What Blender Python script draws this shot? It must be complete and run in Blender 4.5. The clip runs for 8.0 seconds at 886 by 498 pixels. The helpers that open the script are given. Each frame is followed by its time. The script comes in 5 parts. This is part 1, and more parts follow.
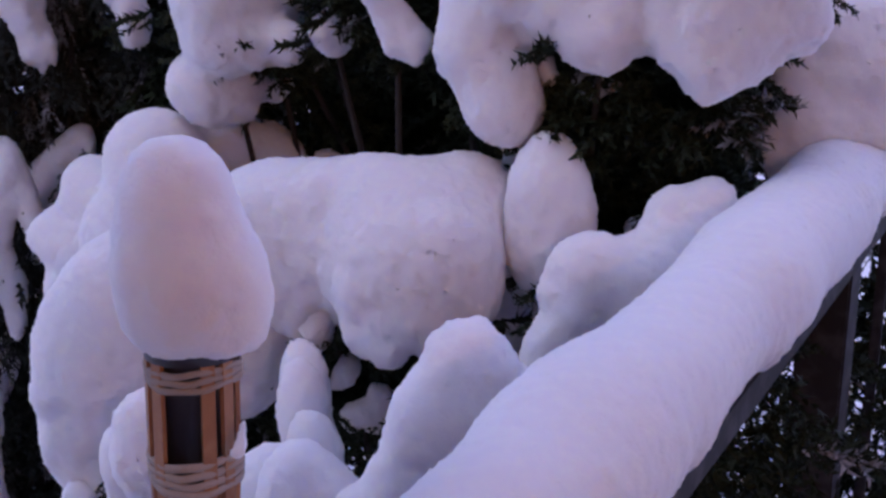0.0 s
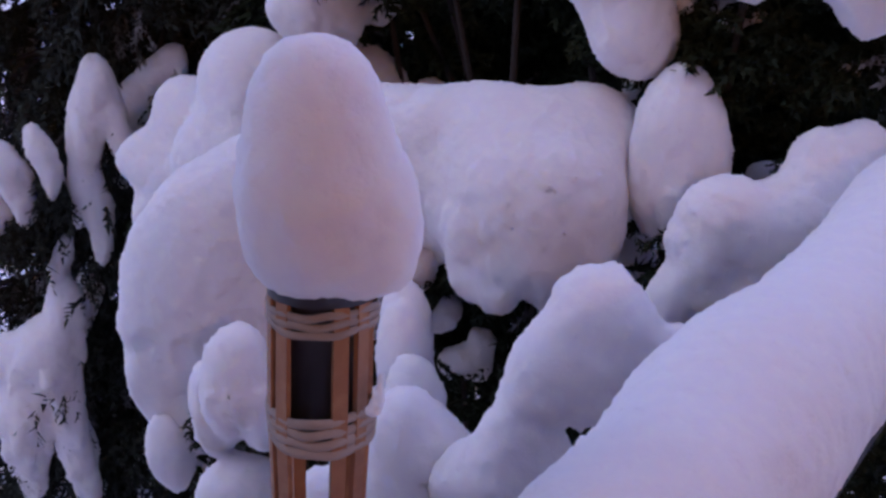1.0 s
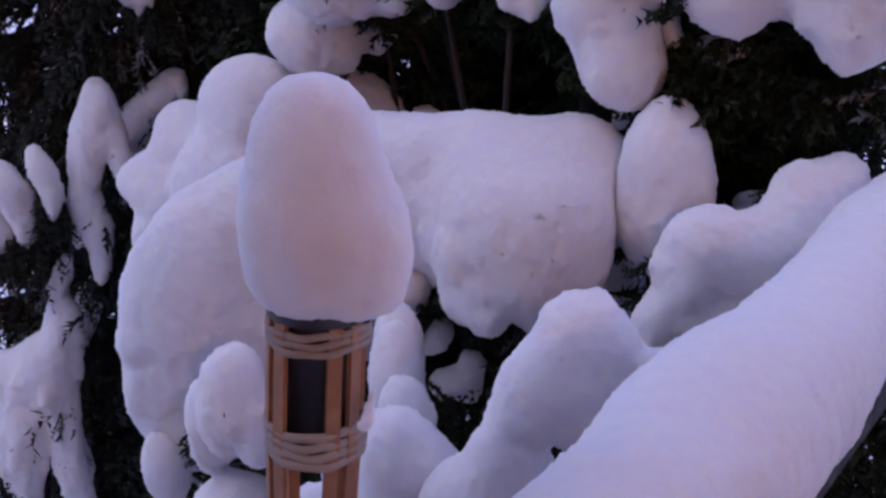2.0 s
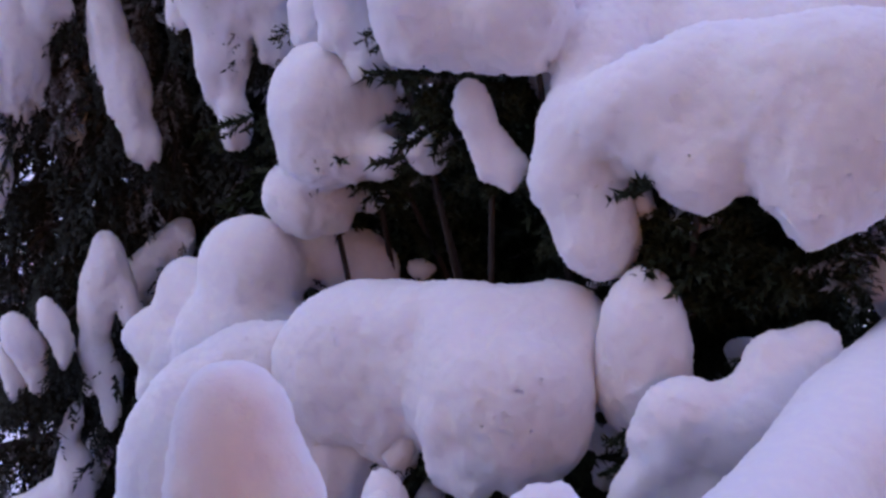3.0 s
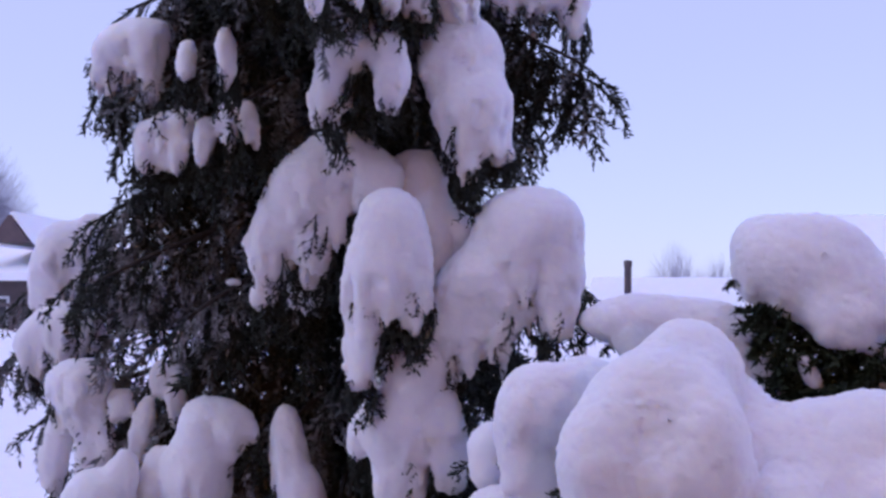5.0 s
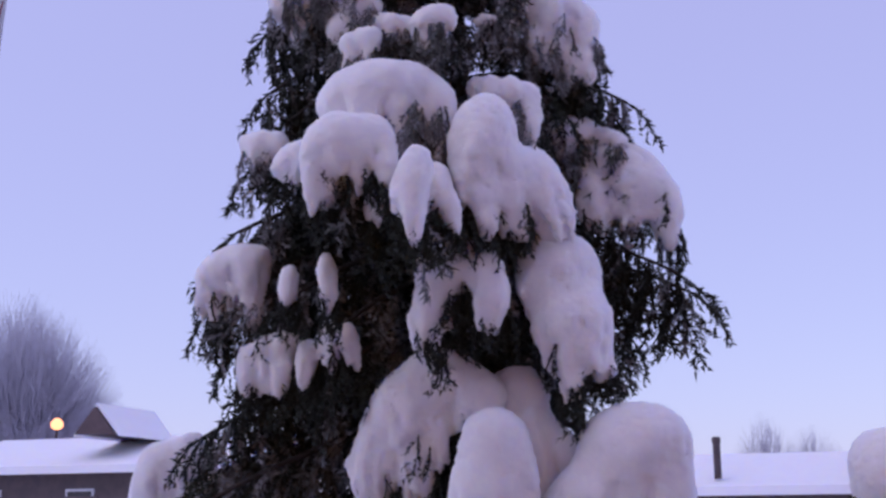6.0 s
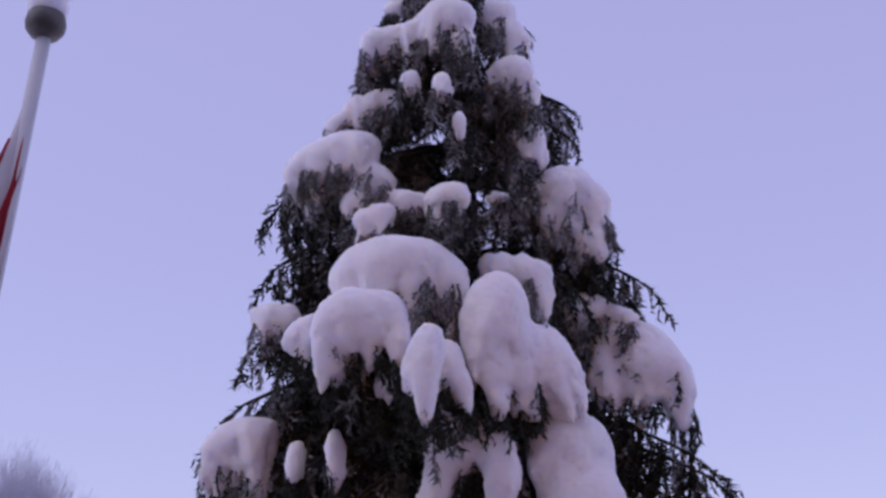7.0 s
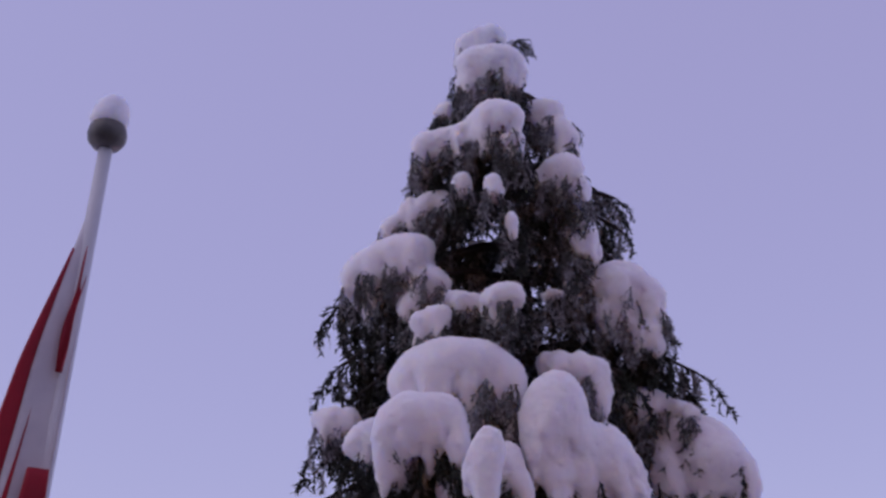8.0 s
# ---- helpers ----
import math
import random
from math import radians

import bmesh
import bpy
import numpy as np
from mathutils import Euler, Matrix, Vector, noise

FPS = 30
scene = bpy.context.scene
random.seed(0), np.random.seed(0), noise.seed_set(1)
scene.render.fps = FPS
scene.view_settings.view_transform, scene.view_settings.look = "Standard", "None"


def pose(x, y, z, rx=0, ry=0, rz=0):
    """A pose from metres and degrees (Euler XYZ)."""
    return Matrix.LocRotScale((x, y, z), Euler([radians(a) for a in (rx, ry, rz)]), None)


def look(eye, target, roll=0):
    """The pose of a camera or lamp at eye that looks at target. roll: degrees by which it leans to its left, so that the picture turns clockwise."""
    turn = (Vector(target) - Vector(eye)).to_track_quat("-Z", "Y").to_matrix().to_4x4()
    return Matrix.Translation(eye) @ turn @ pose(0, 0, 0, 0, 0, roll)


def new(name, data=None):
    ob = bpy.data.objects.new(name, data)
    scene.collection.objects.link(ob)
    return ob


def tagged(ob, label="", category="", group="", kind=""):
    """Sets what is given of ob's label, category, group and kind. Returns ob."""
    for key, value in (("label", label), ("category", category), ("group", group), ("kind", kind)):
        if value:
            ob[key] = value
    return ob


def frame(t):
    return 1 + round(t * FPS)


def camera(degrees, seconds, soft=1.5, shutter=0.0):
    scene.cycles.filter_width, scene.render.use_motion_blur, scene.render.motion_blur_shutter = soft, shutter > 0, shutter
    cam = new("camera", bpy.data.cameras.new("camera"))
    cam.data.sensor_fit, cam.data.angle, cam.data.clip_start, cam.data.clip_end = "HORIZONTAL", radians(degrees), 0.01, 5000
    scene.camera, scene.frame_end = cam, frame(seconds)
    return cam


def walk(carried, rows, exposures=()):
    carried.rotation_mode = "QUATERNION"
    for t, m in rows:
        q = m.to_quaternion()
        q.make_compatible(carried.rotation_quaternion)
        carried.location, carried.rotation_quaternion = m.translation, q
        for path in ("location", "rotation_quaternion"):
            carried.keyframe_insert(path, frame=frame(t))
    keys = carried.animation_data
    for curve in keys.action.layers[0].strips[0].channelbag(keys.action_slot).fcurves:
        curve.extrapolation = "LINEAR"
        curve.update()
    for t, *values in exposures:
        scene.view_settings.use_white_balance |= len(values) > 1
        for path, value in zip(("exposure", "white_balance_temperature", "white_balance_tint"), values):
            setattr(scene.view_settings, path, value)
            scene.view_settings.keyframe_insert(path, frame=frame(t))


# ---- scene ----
cam = camera(41.0, 8.0, soft=2.8)
PATH = [
    (0, (-0.022, 0.175, 1.926), (-0.072, 2.119, 1.459), 0.9),
    (0.5, (-0.067, 0.251, 1.912), (-0.217, 2.183, 1.417), 1.1),
    (1, (-0.093, 0.301, 1.885), (-0.258, 2.213, 1.319), 2.4),
    (1.2, (-0.091, 0.303, 1.877), (-0.26, 2.204, 1.281), 2.7),
    (2.5, (-0.071, 0.229, 1.959), (-0.229, 2.17, 1.504), 3.3),
    (3, (-0.003, 0.245, 2.042), (-0.234, 2.193, 1.655), 1.6),
    (3.5, (0.0, 0.231, 2.082), (-0.284, 2.187, 1.779), 1.8),
    (4, (-0.034, 0.213, 2.146), (-0.372, 2.176, 1.967), 1.4),
    (4.5, (-0.078, 0.186, 2.226), (-0.455, 2.15, 2.17), 0.5),
    (5, (-0.104, 0.147, 2.284), (-0.547, 2.092, 2.423), 0.7),
    (5.2, (-0.118, 0.138, 2.307), (-0.594, 2.07, 2.514), 0.2),
    (6.3, (-0.155, 0.12, 2.392), (-0.72, 1.968, 2.906), -0.2),
    (6.5, (-0.156, 0.12, 2.403), (-0.72, 1.954, 2.97), 0.1),
    (7, (-0.168, 0.107, 2.434), (-0.71, 1.909, 3.113), 0.3),
    (7.5, (-0.156, 0.09, 2.463), (-0.69, 1.857, 3.232), -0.9),
    (8, (-0.149, 0.067, 2.479), (-0.768, 1.793, 3.278), -0.5),
]
walk(cam, [(t, look(eye, target, roll)) for t, eye, target, roll in PATH],
     [(0, 0.02, 5960, 8), (1.2, -0.12, 5960, 8.5), (3, 0.05, 5960, 8), (4, 0.22, 5960, 8), (4.6, 0.2, 5960, 8.3), (5.2, 0.07, 6050, 8.8), (6.3, -0.12, 6400, 10.5), (7.3, -0.29, 6580, 12.8), (8, -0.47, 6720, 14.5)])

# ---------------------------------------------------------------- light
world = bpy.data.worlds.new("dusk_overcast")
scene.world = world
world.use_nodes = True
wt = world.node_tree
sky = wt.nodes.new("ShaderNodeTexSky")
sky.sky_type = "NISHITA"
sky.sun_disc = False
sky.sun_elevation, sky.sun_rotation = radians(52), radians(230)
cloud = wt.nodes.new("ShaderNodeRGB")
cloud.outputs[0].default_value = (0.42, 0.385, 0.72, 1)
veil = wt.nodes.new("ShaderNodeMixRGB")
veil.inputs[0].default_value = 0.94
wt.links.new(sky.outputs[0], veil.inputs[1])
wt.links.new(cloud.outputs[0], veil.inputs[2])
wt.links.new(veil.outputs[0], wt.nodes["Background"].inputs[0])
wt.nodes["Background"].inputs[1].default_value = 1.0

sun = new("sun", bpy.data.lights.new("sun", "SUN"))
sun.data.energy, sun.data.angle, sun.data.color = 0.5, radians(60), (1.0, 0.86, 0.97)
sun.matrix_world = look((-4, -1, 7), (0, 2.5, 1.5))


# ---------------------------------------------------------------- materials
def material(name, base, rough=0.8, spots=(), bump=(), metal=0.0, sub=0.0, rand=0.0):
    """spots: (scale, colour, amount, low, high); bump: (scale, strength, metres)."""
    m = bpy.data.materials.new(name)
    m.use_nodes = True
    nt = m.node_tree
    n, l = nt.nodes, nt.links
    p = n["Principled BSDF"]
    p.inputs["Roughness"].default_value, p.inputs["Metallic"].default_value = rough, metal
    if sub:
        p.inputs["Subsurface Weight"].default_value = sub
        p.inputs["Subsurface Radius"].default_value = (0.03, 0.035, 0.045)
        p.inputs["Subsurface Scale"].default_value = 0.8
    pos = n.new("ShaderNodeTexCoord").outputs["Object"]
    rgb = n.new("ShaderNodeRGB")
    rgb.outputs[0].default_value = (*base, 1)
    out = rgb.outputs[0]
    for scale, colour, amount, low, high in spots:
        tex = n.new("ShaderNodeTexNoise")
        tex.inputs["Scale"].default_value, tex.inputs["Detail"].default_value = scale, 5
        l.new(pos, tex.inputs["Vector"])
        ramp = n.new("ShaderNodeMapRange")
        ramp.inputs[1].default_value, ramp.inputs[2].default_value, ramp.inputs[4].default_value = low, high, amount
        l.new(tex.outputs[0], ramp.inputs[0])
        mix = n.new("ShaderNodeMixRGB")
        mix.inputs[2].default_value = (*colour, 1)
        l.new(ramp.outputs[0], mix.inputs[0])
        l.new(out, mix.inputs[1])
        out = mix.outputs[0]
    if rand:
        info = n.new("ShaderNodeNewGeometry")
        ramp = n.new("ShaderNodeMapRange")
        ramp.inputs[3].default_value, ramp.inputs[4].default_value = 1 - rand, 1 + rand
        l.new(info.outputs["Random Per Island"], ramp.inputs[0])
        hsv = n.new("ShaderNodeHueSaturation")
        l.new(ramp.outputs[0], hsv.inputs["Value"])
        l.new(out, hsv.inputs["Color"])
        out = hsv.outputs[0]
    l.new(out, p.inputs["Base Color"])
    normal = None
    for scale, strength, metres in bump:
        tex = n.new("ShaderNodeTexNoise")
        tex.inputs["Scale"].default_value, tex.inputs["Detail"].default_value = scale, 6
        l.new(pos, tex.inputs["Vector"])
        b = n.new("ShaderNodeBump")
        b.inputs["Strength"].default_value, b.inputs["Distance"].default_value = strength, metres
        l.new(tex.outputs[0], b.inputs["Height"])
        if normal:
            l.new(normal, b.inputs["Normal"])
        normal = b.outputs[0]
    if normal:
        l.new(normal, p.inputs["Normal"])
    return m


SNOW = material("snow", (0.88, 0.865, 0.91), 0.85, [(3, (0.84, 0.82, 0.88), 0.5, 0.4, 0.7), (60, (0.92, 0.91, 0.92), 0.6, 0.45, 0.7)], [(40, 0.1, 0.01), (240, 0.3, 0.003)], sub=0.8)
NEEDLE = material("needles", (0.034, 0.041, 0.036), 0.6, [(8, (0.042, 0.05, 0.036), 0.8, 0.4, 0.65), (2, (0.022, 0.02, 0.015), 0.6, 0.45, 0.7)], rand=0.35)
FROST = material("frosted_needles", (0.16, 0.17, 0.17), 0.7, [(7, (0.42, 0.42, 0.45), 0.8, 0.42, 0.62), (30, (0.05, 0.06, 0.045), 0.8, 0.5, 0.65)], rand=0.3)
YEW = material("shrub_needles", (0.016, 0.024, 0.013), 0.6, [(9, (0.04, 0.05, 0.024), 0.7, 0.4, 0.65)], rand=0.35)
BARK = material("bark", (0.04, 0.031, 0.027), 0.9, [(14, (0.02, 0.016, 0.015), 0.8, 0.4, 0.6)], [(40, 0.8, 0.01)])
BAMBOO = material("bamboo", (0.36, 0.17, 0.075), 0.5, [(16, (0.22, 0.09, 0.04), 0.8, 0.42, 0.65), (70, (0.46, 0.26, 0.13), 0.5, 0.5, 0.7)], [(60, 0.2, 0.003)])
REED = material("wrapped_cane", (0.40, 0.335, 0.29), 0.7, [(22, (0.29, 0.235, 0.2), 0.8, 0.4, 0.65), (3, (0.36, 0.29, 0.25), 0.5, 0.4, 0.6)], [(90, 0.3, 0.003)])
CANISTER = material("dark_canister", (0.022, 0.022, 0.03), 0.35, [(18, (0.05, 0.05, 0.065), 0.7, 0.45, 0.65)], [(30, 0.1, 0.003)])
IRON = material("black_iron", (0.018, 0.016, 0.018), 0.8, [(25, (0.06, 0.055, 0.06), 0.8, 0.45, 0.65)], [(80, 0.3, 0.002)])
POLE = material("white_pole", (0.62, 0.62, 0.64), 0.4, [(6, (0.5, 0.5, 0.54), 0.6, 0.4, 0.6)])
FLAG_RED = material("flag_red_cloth", (0.36, 0.012, 0.03), 0.8, [(9, (0.25, 0.01, 0.025), 0.7, 0.4, 0.65)], [(250, 0.2, 0.001)])
FLAG_WHITE = material("flag_white_cloth", (0.7, 0.69, 0.72), 0.8, [(9, (0.58, 0.57, 0.62), 0.7, 0.4, 0.65)], [(250, 0.2, 0.001)])
FINIAL = material("dark_finial", (0.10, 0.09, 0.08), 0.4, [(20, (0.05, 0.045, 0.04), 0.8, 0.4, 0.6)])
BRICK = material("dark_siding", (0.10, 0.075, 0.075), 0.8, [(3, (0.07, 0.055, 0.06), 0.7, 0.4, 0.6)], [(12, 0.3, 0.02)])
GABLE = material("gable_boards", (0.11, 0.075, 0.075), 0.8, [(4, (0.08, 0.055, 0.06), 0.7, 0.4, 0.6)], [(12, 0.3, 0.02)])
PANE = material("window_glass", (0.03, 0.03, 0.04), 0.1)
# Rime on the twigs, with distance haze put into the pale blue-grey colour.
TWIG = material("rimed_hazy_twigs", (0.5, 0.49, 0.58), 0.9, [(2, (0.4, 0.38, 0.43), 0.7, 0.4, 0.6)])
DECK = material("grey_deck_boards", (0.2, 0.17, 0.15), 0.8, [(7, (0.13, 0.11, 0.1), 0.8, 0.4, 0.6)], [(40, 0.3, 0.004)])
SIDING = material("brown_house_siding", (0.2, 0.155, 0.13), 0.7, [(3, (0.15, 0.12, 0.1), 0.6, 0.4, 0.6)])


for m in (NEEDLE, YEW, FROST, SNOW):
    m.node_tree.nodes["Principled BSDF"].inputs["Specular IOR Level"].default_value = 0.15


def glow(name, colour, strength):
    m = bpy.data.materials.new(name)
    m.use_nodes = True
    p = m.node_tree.nodes["Principled BSDF"]
    p.inputs["Base Color"].default_value = (*colour, 1)
    p.inputs["Emission Color"].default_value = (*colour, 1)
    p.inputs["Emission Strength"].default_value = strength
    return m


AMBER = glow("amber_lamp", (1.0, 0.4, 0.16), 2.2)


# ---------------------------------------------------------------- shapes
def mesh_of(name, verts, faces, smooth=True):
    me = bpy.data.meshes.new(name)
    if isinstance(faces, np.ndarray):
        n, k = faces.shape
        me.vertices.add(len(verts))
        me.vertices.foreach_set("co", np.asarray(verts, np.float32).ravel())
        me.loops.add(n * k)
        me.loops.foreach_set("vertex_index", faces.astype(np.int32).ravel())
        me.polygons.add(n)
        me.polygons.foreach_set("loop_start", np.arange(0, n * k, k, dtype=np.int32))
        me.update(calc_edges=True)
    else:
        me.from_pydata([tuple(v) for v in verts], [], [tuple(f) for f in faces])
    if smooth:
        me.polygons.foreach_set("use_smooth", [True] * len(me.polygons))
    me.update()
    return me


def thing(name, data, mat, label="", category="", group="", kind=""):
    ob = new(name, data)
    if mat:
        ob.data.materials.append(mat)
    return tagged(ob, label, category, group, kind)


def part(name, data, mat, parent, label=""):
    if isinstance(data, bmesh.types.BMesh):
        bm, data = data, bpy.data.meshes.new(name)
        bm.to_mesh(data)
        bm.free()
    ob = new(name, data)
    if mat and not ob.data.materials:
        ob.data.materials.append(mat)
    ob.parent = parent
    return tagged(ob, label)


def empty(name, at, label, category, group="", kind=""):
    ob = new(name)
    ob.location = at
    bpy.context.view_layer.update()
    return tagged(ob, label, category, group, kind)


def lattice(p, scale, seed):
    """Smooth value noise in -1..1 at the points p (n x 3)."""
    q = p * scale + seed * 17.31
    i = np.floor(q).astype(np.int64)
    f = q - i
    f = f * f * (3 - 2 * f)
    out = np.zeros(len(p))
    for dx in (0, 1):
        for dy in (0, 1):
            for dz in (0, 1):
                h = (i[:, 0] + dx) * 374761393 + (i[:, 1] + dy) * 668265263 + (i[:, 2] + dz) * 2147483647
                h = (h ^ (h >> 13)) * 1274126177
                v = ((h ^ (h >> 16)) & 65535) / 32767.5 - 1
                w = (f[:, 0] if dx else 1 - f[:, 0]) * (f[:, 1] if dy else 1 - f[:, 1]) * (f[:, 2] if dz else 1 - f[:, 2])
                out += v * w
    return out


def soft_body(name, blobs, step=0.012, melt=0.05, lumps=0.012, grain=0.004, seed=1, flute=0.0, fringe=0.0, tongues=(), billow=0.0):
    """One rounded, lumpy skin round ellipsoids (x, y, z, half width, half height, half depth, lean in degrees).
    fringe: depth in metres of the gaps between the ragged fingers along the underside; tongues: more, sharper ellipsoids;
    billow: height of the pillowy bumps."""
    b = np.array(list(blobs) + list(tongues), float)
    whole, soft_melt = len(blobs), melt
    r = b[:, 3:6].max(1)
    low = (b[:, :3] - r[:, None]).min(0) - 3 * step - lumps
    top = (b[:, :3] + r[:, None]).max(0) + 3 * step + lumps
    n = np.ceil((top - low) / step).astype(int) + 1
    axes = [low[k] + step * np.arange(n[k]) for k in range(3)]
    g = np.stack(np.meshgrid(*axes, indexing="ij"), -1).reshape(-1, 3)
    field = np.full(n, 9.0)
    level = np.zeros(n)
    for index, (x, y, z, a, h, c, lean) in enumerate(b):
        melt = soft_melt if index < whole else min(0.016, soft_melt)
        far = max(a, h, c) + melt * 1.5 + 3 * step
        first = [max(0, int((v - far - low[k]) / step)) for k, v in enumerate((x, y, z))]
        last = [min(n[k], int((v + far - low[k]) / step) + 2) for k, v in enumerate((x, y, z))]
        cut = tuple(slice(i, j) for i, j in zip(first, last))
        qx = axes[0][cut[0]][:, None, None] - x
        qy = axes[1][cut[1]][None, :, None] - y
        qz = axes[2][cut[2]][None, None, :] - z
        s, k = math.sin(radians(lean)), math.cos(radians(lean))
        ua, uh, uc = (k * qx - s * qz) / a, (s * qx + k * qz) / h, qy / c
        e0 = np.sqrt(ua * ua + uh * uh + uc * uc)
        e1 = np.sqrt((ua / a) ** 2 + (uh / h) ** 2 + (uc / c) ** 2) + 1e-6
        e = e0 * (e0 - 1) / e1
        o = field[cut]
        t = np.clip(0.5 + 0.5 * (o - e) / melt, 0, 1)
        field[cut] = o * (1 - t) + e * t - melt * t * (1 - t)
        level[cut] = level[cut] * (1 - t) + np.clip(uh, -1.2, 1.2) * t
    d = field.reshape(-1)
    close = np.abs(d) < 0.1
    w = g[close]
    d[close] += lumps * (1.5 * lattice(w, 5, seed + 1) + 0.6 * lattice(w, 10, seed) + 0.15 * lattice(w, 24, seed + 3)) + grain * (0.5 * lattice(w, 70, seed + 7) + lattice(w, 130, seed + 9))
    if billow:
        d[close] += billow * (0.32 - np.abs(lattice(w, 8, seed + 21)) - 0.5 * np.abs(lattice(w, 17, seed + 22)))
    if fringe:
        under = np.clip((0.25 - level.reshape(-1)[close]) / 1.1, 0, 1)
        d[close] += fringe * under * (0.25 + lattice(w * (1, 1, 0.2), 30, seed + 11) + 0.8 * lattice(w * (1, 1, 0.35), 64, seed + 12))
    if flute:
        d[close] += flute * (lattice(w * (1, 1, 0.22), 26, seed + 4) + 0.7 * lattice(w * (1, 1, 0.3), 55, seed + 5))
    d = d.reshape(n)
    inside = d < 0
    corner = np.zeros(n - 1, int)
    for k in range(8):
        corner += inside[k & 1:n[0] - 1 + (k & 1), k >> 1 & 1:n[1] - 1 + (k >> 1 & 1), k >> 2:n[2] - 1 + (k >> 2)]
    cells = np.argwhere((corner > 0) & (corner < 8))
    number = np.full(n - 1, -1)
    number[tuple(cells.T)] = np.arange(len(cells))
    total, count = np.zeros((len(cells), 3)), np.zeros(len(cells))
    for ax in range(3):
        for k in range(4):
            o = np.zeros(3, int)
            o[(ax + 1) % 3], o[(ax + 2) % 3] = k & 1, k >> 1
            p = cells + o
            q = p.copy()
            q[:, ax] += 1
            va, vb = d[tuple(p.T)], d[tuple(q.T)]
            cut = (va < 0) != (vb < 0)
            f = np.where(cut, va / np.where(cut, va - vb, 1), 0)
            at = p.astype(float)
            at[:, ax] += f
            total[cut] += at[cut]
            count += cut
    verts = low + step * total / count[:, None] + np.random.default_rng(seed).normal(0, 0.35 * grain, (len(cells), 3))
    faces = []
    for ax in range(3):
        u, v = (ax + 1) % 3, (ax + 2) % 3
        lo = [slice(None)] * 3
        hi = [slice(None)] * 3
        lo[ax], hi[ax] = slice(0, -1), slice(1, None)
        a, bb = inside[tuple(lo)], inside[tuple(hi)]
        e = np.argwhere(a != bb)
        e = e[(e[:, u] > 0) & (e[:, v] > 0) & (e[:, u] < n[u] - 1) & (e[:, v] < n[v] - 1)]
        quad = []
        for du, dv in ((1, 1), (0, 1), (0, 0), (1, 0)):
            c = e.copy()
            c[:, u] -= du
            c[:, v] -= dv
            quad.append(number[tuple(c.T)])
        quad = np.stack(quad, 1)
        turn = ~a[tuple(e.T)]
        quad[turn] = quad[turn][:, ::-1]
        faces.append(quad[(quad >= 0).all(1)])
    return verts, np.concatenate(faces)


def shaggy(blobs, rng):
    """The blobs, each with drooping tongues laid round it as snow hangs along twigs."""
    core, tongues = [], []
    for x, y, z, a, h, c, lean in blobs:
        core.append((x, y, z + 0.10 * h, a, 0.9 * h, c, lean))
        s, k = math.sin(radians(lean)), math.cos(radians(lean))
        count = int(min(12, 4 + a / 0.010))
        for i in range(count):
            w = 2 * math.pi * (i + rng.uniform(-0.4, 0.4)) / count
            r = min(max(a * rng.uniform(0.16, 0.27), 0.007), 0.024)
            hang = rng.uniform(0.8, 1.25)
            ring = rng.uniform(0.55, 0.92)
            for th, tall in ((96, 1.0), (120, 1.0), (140, 0.85)):
                u = ring * a * math.sin(radians(th)) * math.cos(w)
                v = h * math.cos(radians(th)) * hang
                tongues.append((x + k * u + s * v, y + ring * c * math.sin(radians(th)) * math.sin(w), z - s * u + k * v, r * tall, max(1.6 * r, 0.26 * h) * tall, r * tall, lean - 14 * math.cos(w)))
            q = tongues[-1]
            drop = rng.uniform(0.7, 1.5) * q[4]
            tongues.append((q[0] - 0.3 * s * drop, q[1], q[2] - drop, r * 0.5, 1.6 * r, r * 0.5, 0.5 * lean))
    return core, tongues


def fringed(blobs, rng, gap, size, long):
    """The blobs with small ragged drips along their undersides."""
    out = list(blobs)
    for x, y, z, a, h, c, lean in blobs:
        s2, k2 = math.sin(radians(lean)), math.cos(radians(lean))
        for k in range(int(a / gap)):
            s = rng.uniform(-0.9, 0.9)
            r = rng.uniform(0.6, 1.15) * size
            low = h * math.sqrt(1 - s * s)
            drop = rng.uniform(0.8, 1.0)
            q = (x + s * a * k2 - low * drop * s2, y - c * rng.uniform(-0.4, 0.6) * drop, z - s * a * s2 - low * drop * k2)
            out.append((*q, r, rng.uniform(0.6, 1.3) * long * r, r, lean * 0.5))
    return out


def pieces(name, co, q):
    """The separate bodies of a skin, each as a mesh of its own; crumbs are left out."""
    mark = np.arange(len(co))
    while True:
        low = mark[q].min(1)
        nxt = mark.copy()
        for k in range(4):
            np.minimum.at(nxt, q[:, k], low)
        nxt = nxt[nxt]
        if (nxt == mark).all():
            break
        mark = nxt
    out = []
    for root in np.unique(mark):
        mine = mark == root
        if mine.sum() < 60:
            continue
        index = np.cumsum(mine) - 1
        out.append(mesh_of(name, co[mine], index[q[mine[q[:, 0]]]]))
    return out


def box(w, d, h, bevel=0.004, base=True):
    bm = bmesh.new()
    bmesh.ops.create_cube(bm, size=1, matrix=Matrix.Translation((0, 0, h / 2 if base else 0)) @ Matrix.Diagonal((w, d, h, 1)))
    if bevel:
        bmesh.ops.bevel(bm, geom=bm.edges[:], offset=bevel, segments=2, affect="EDGES")
    return bm


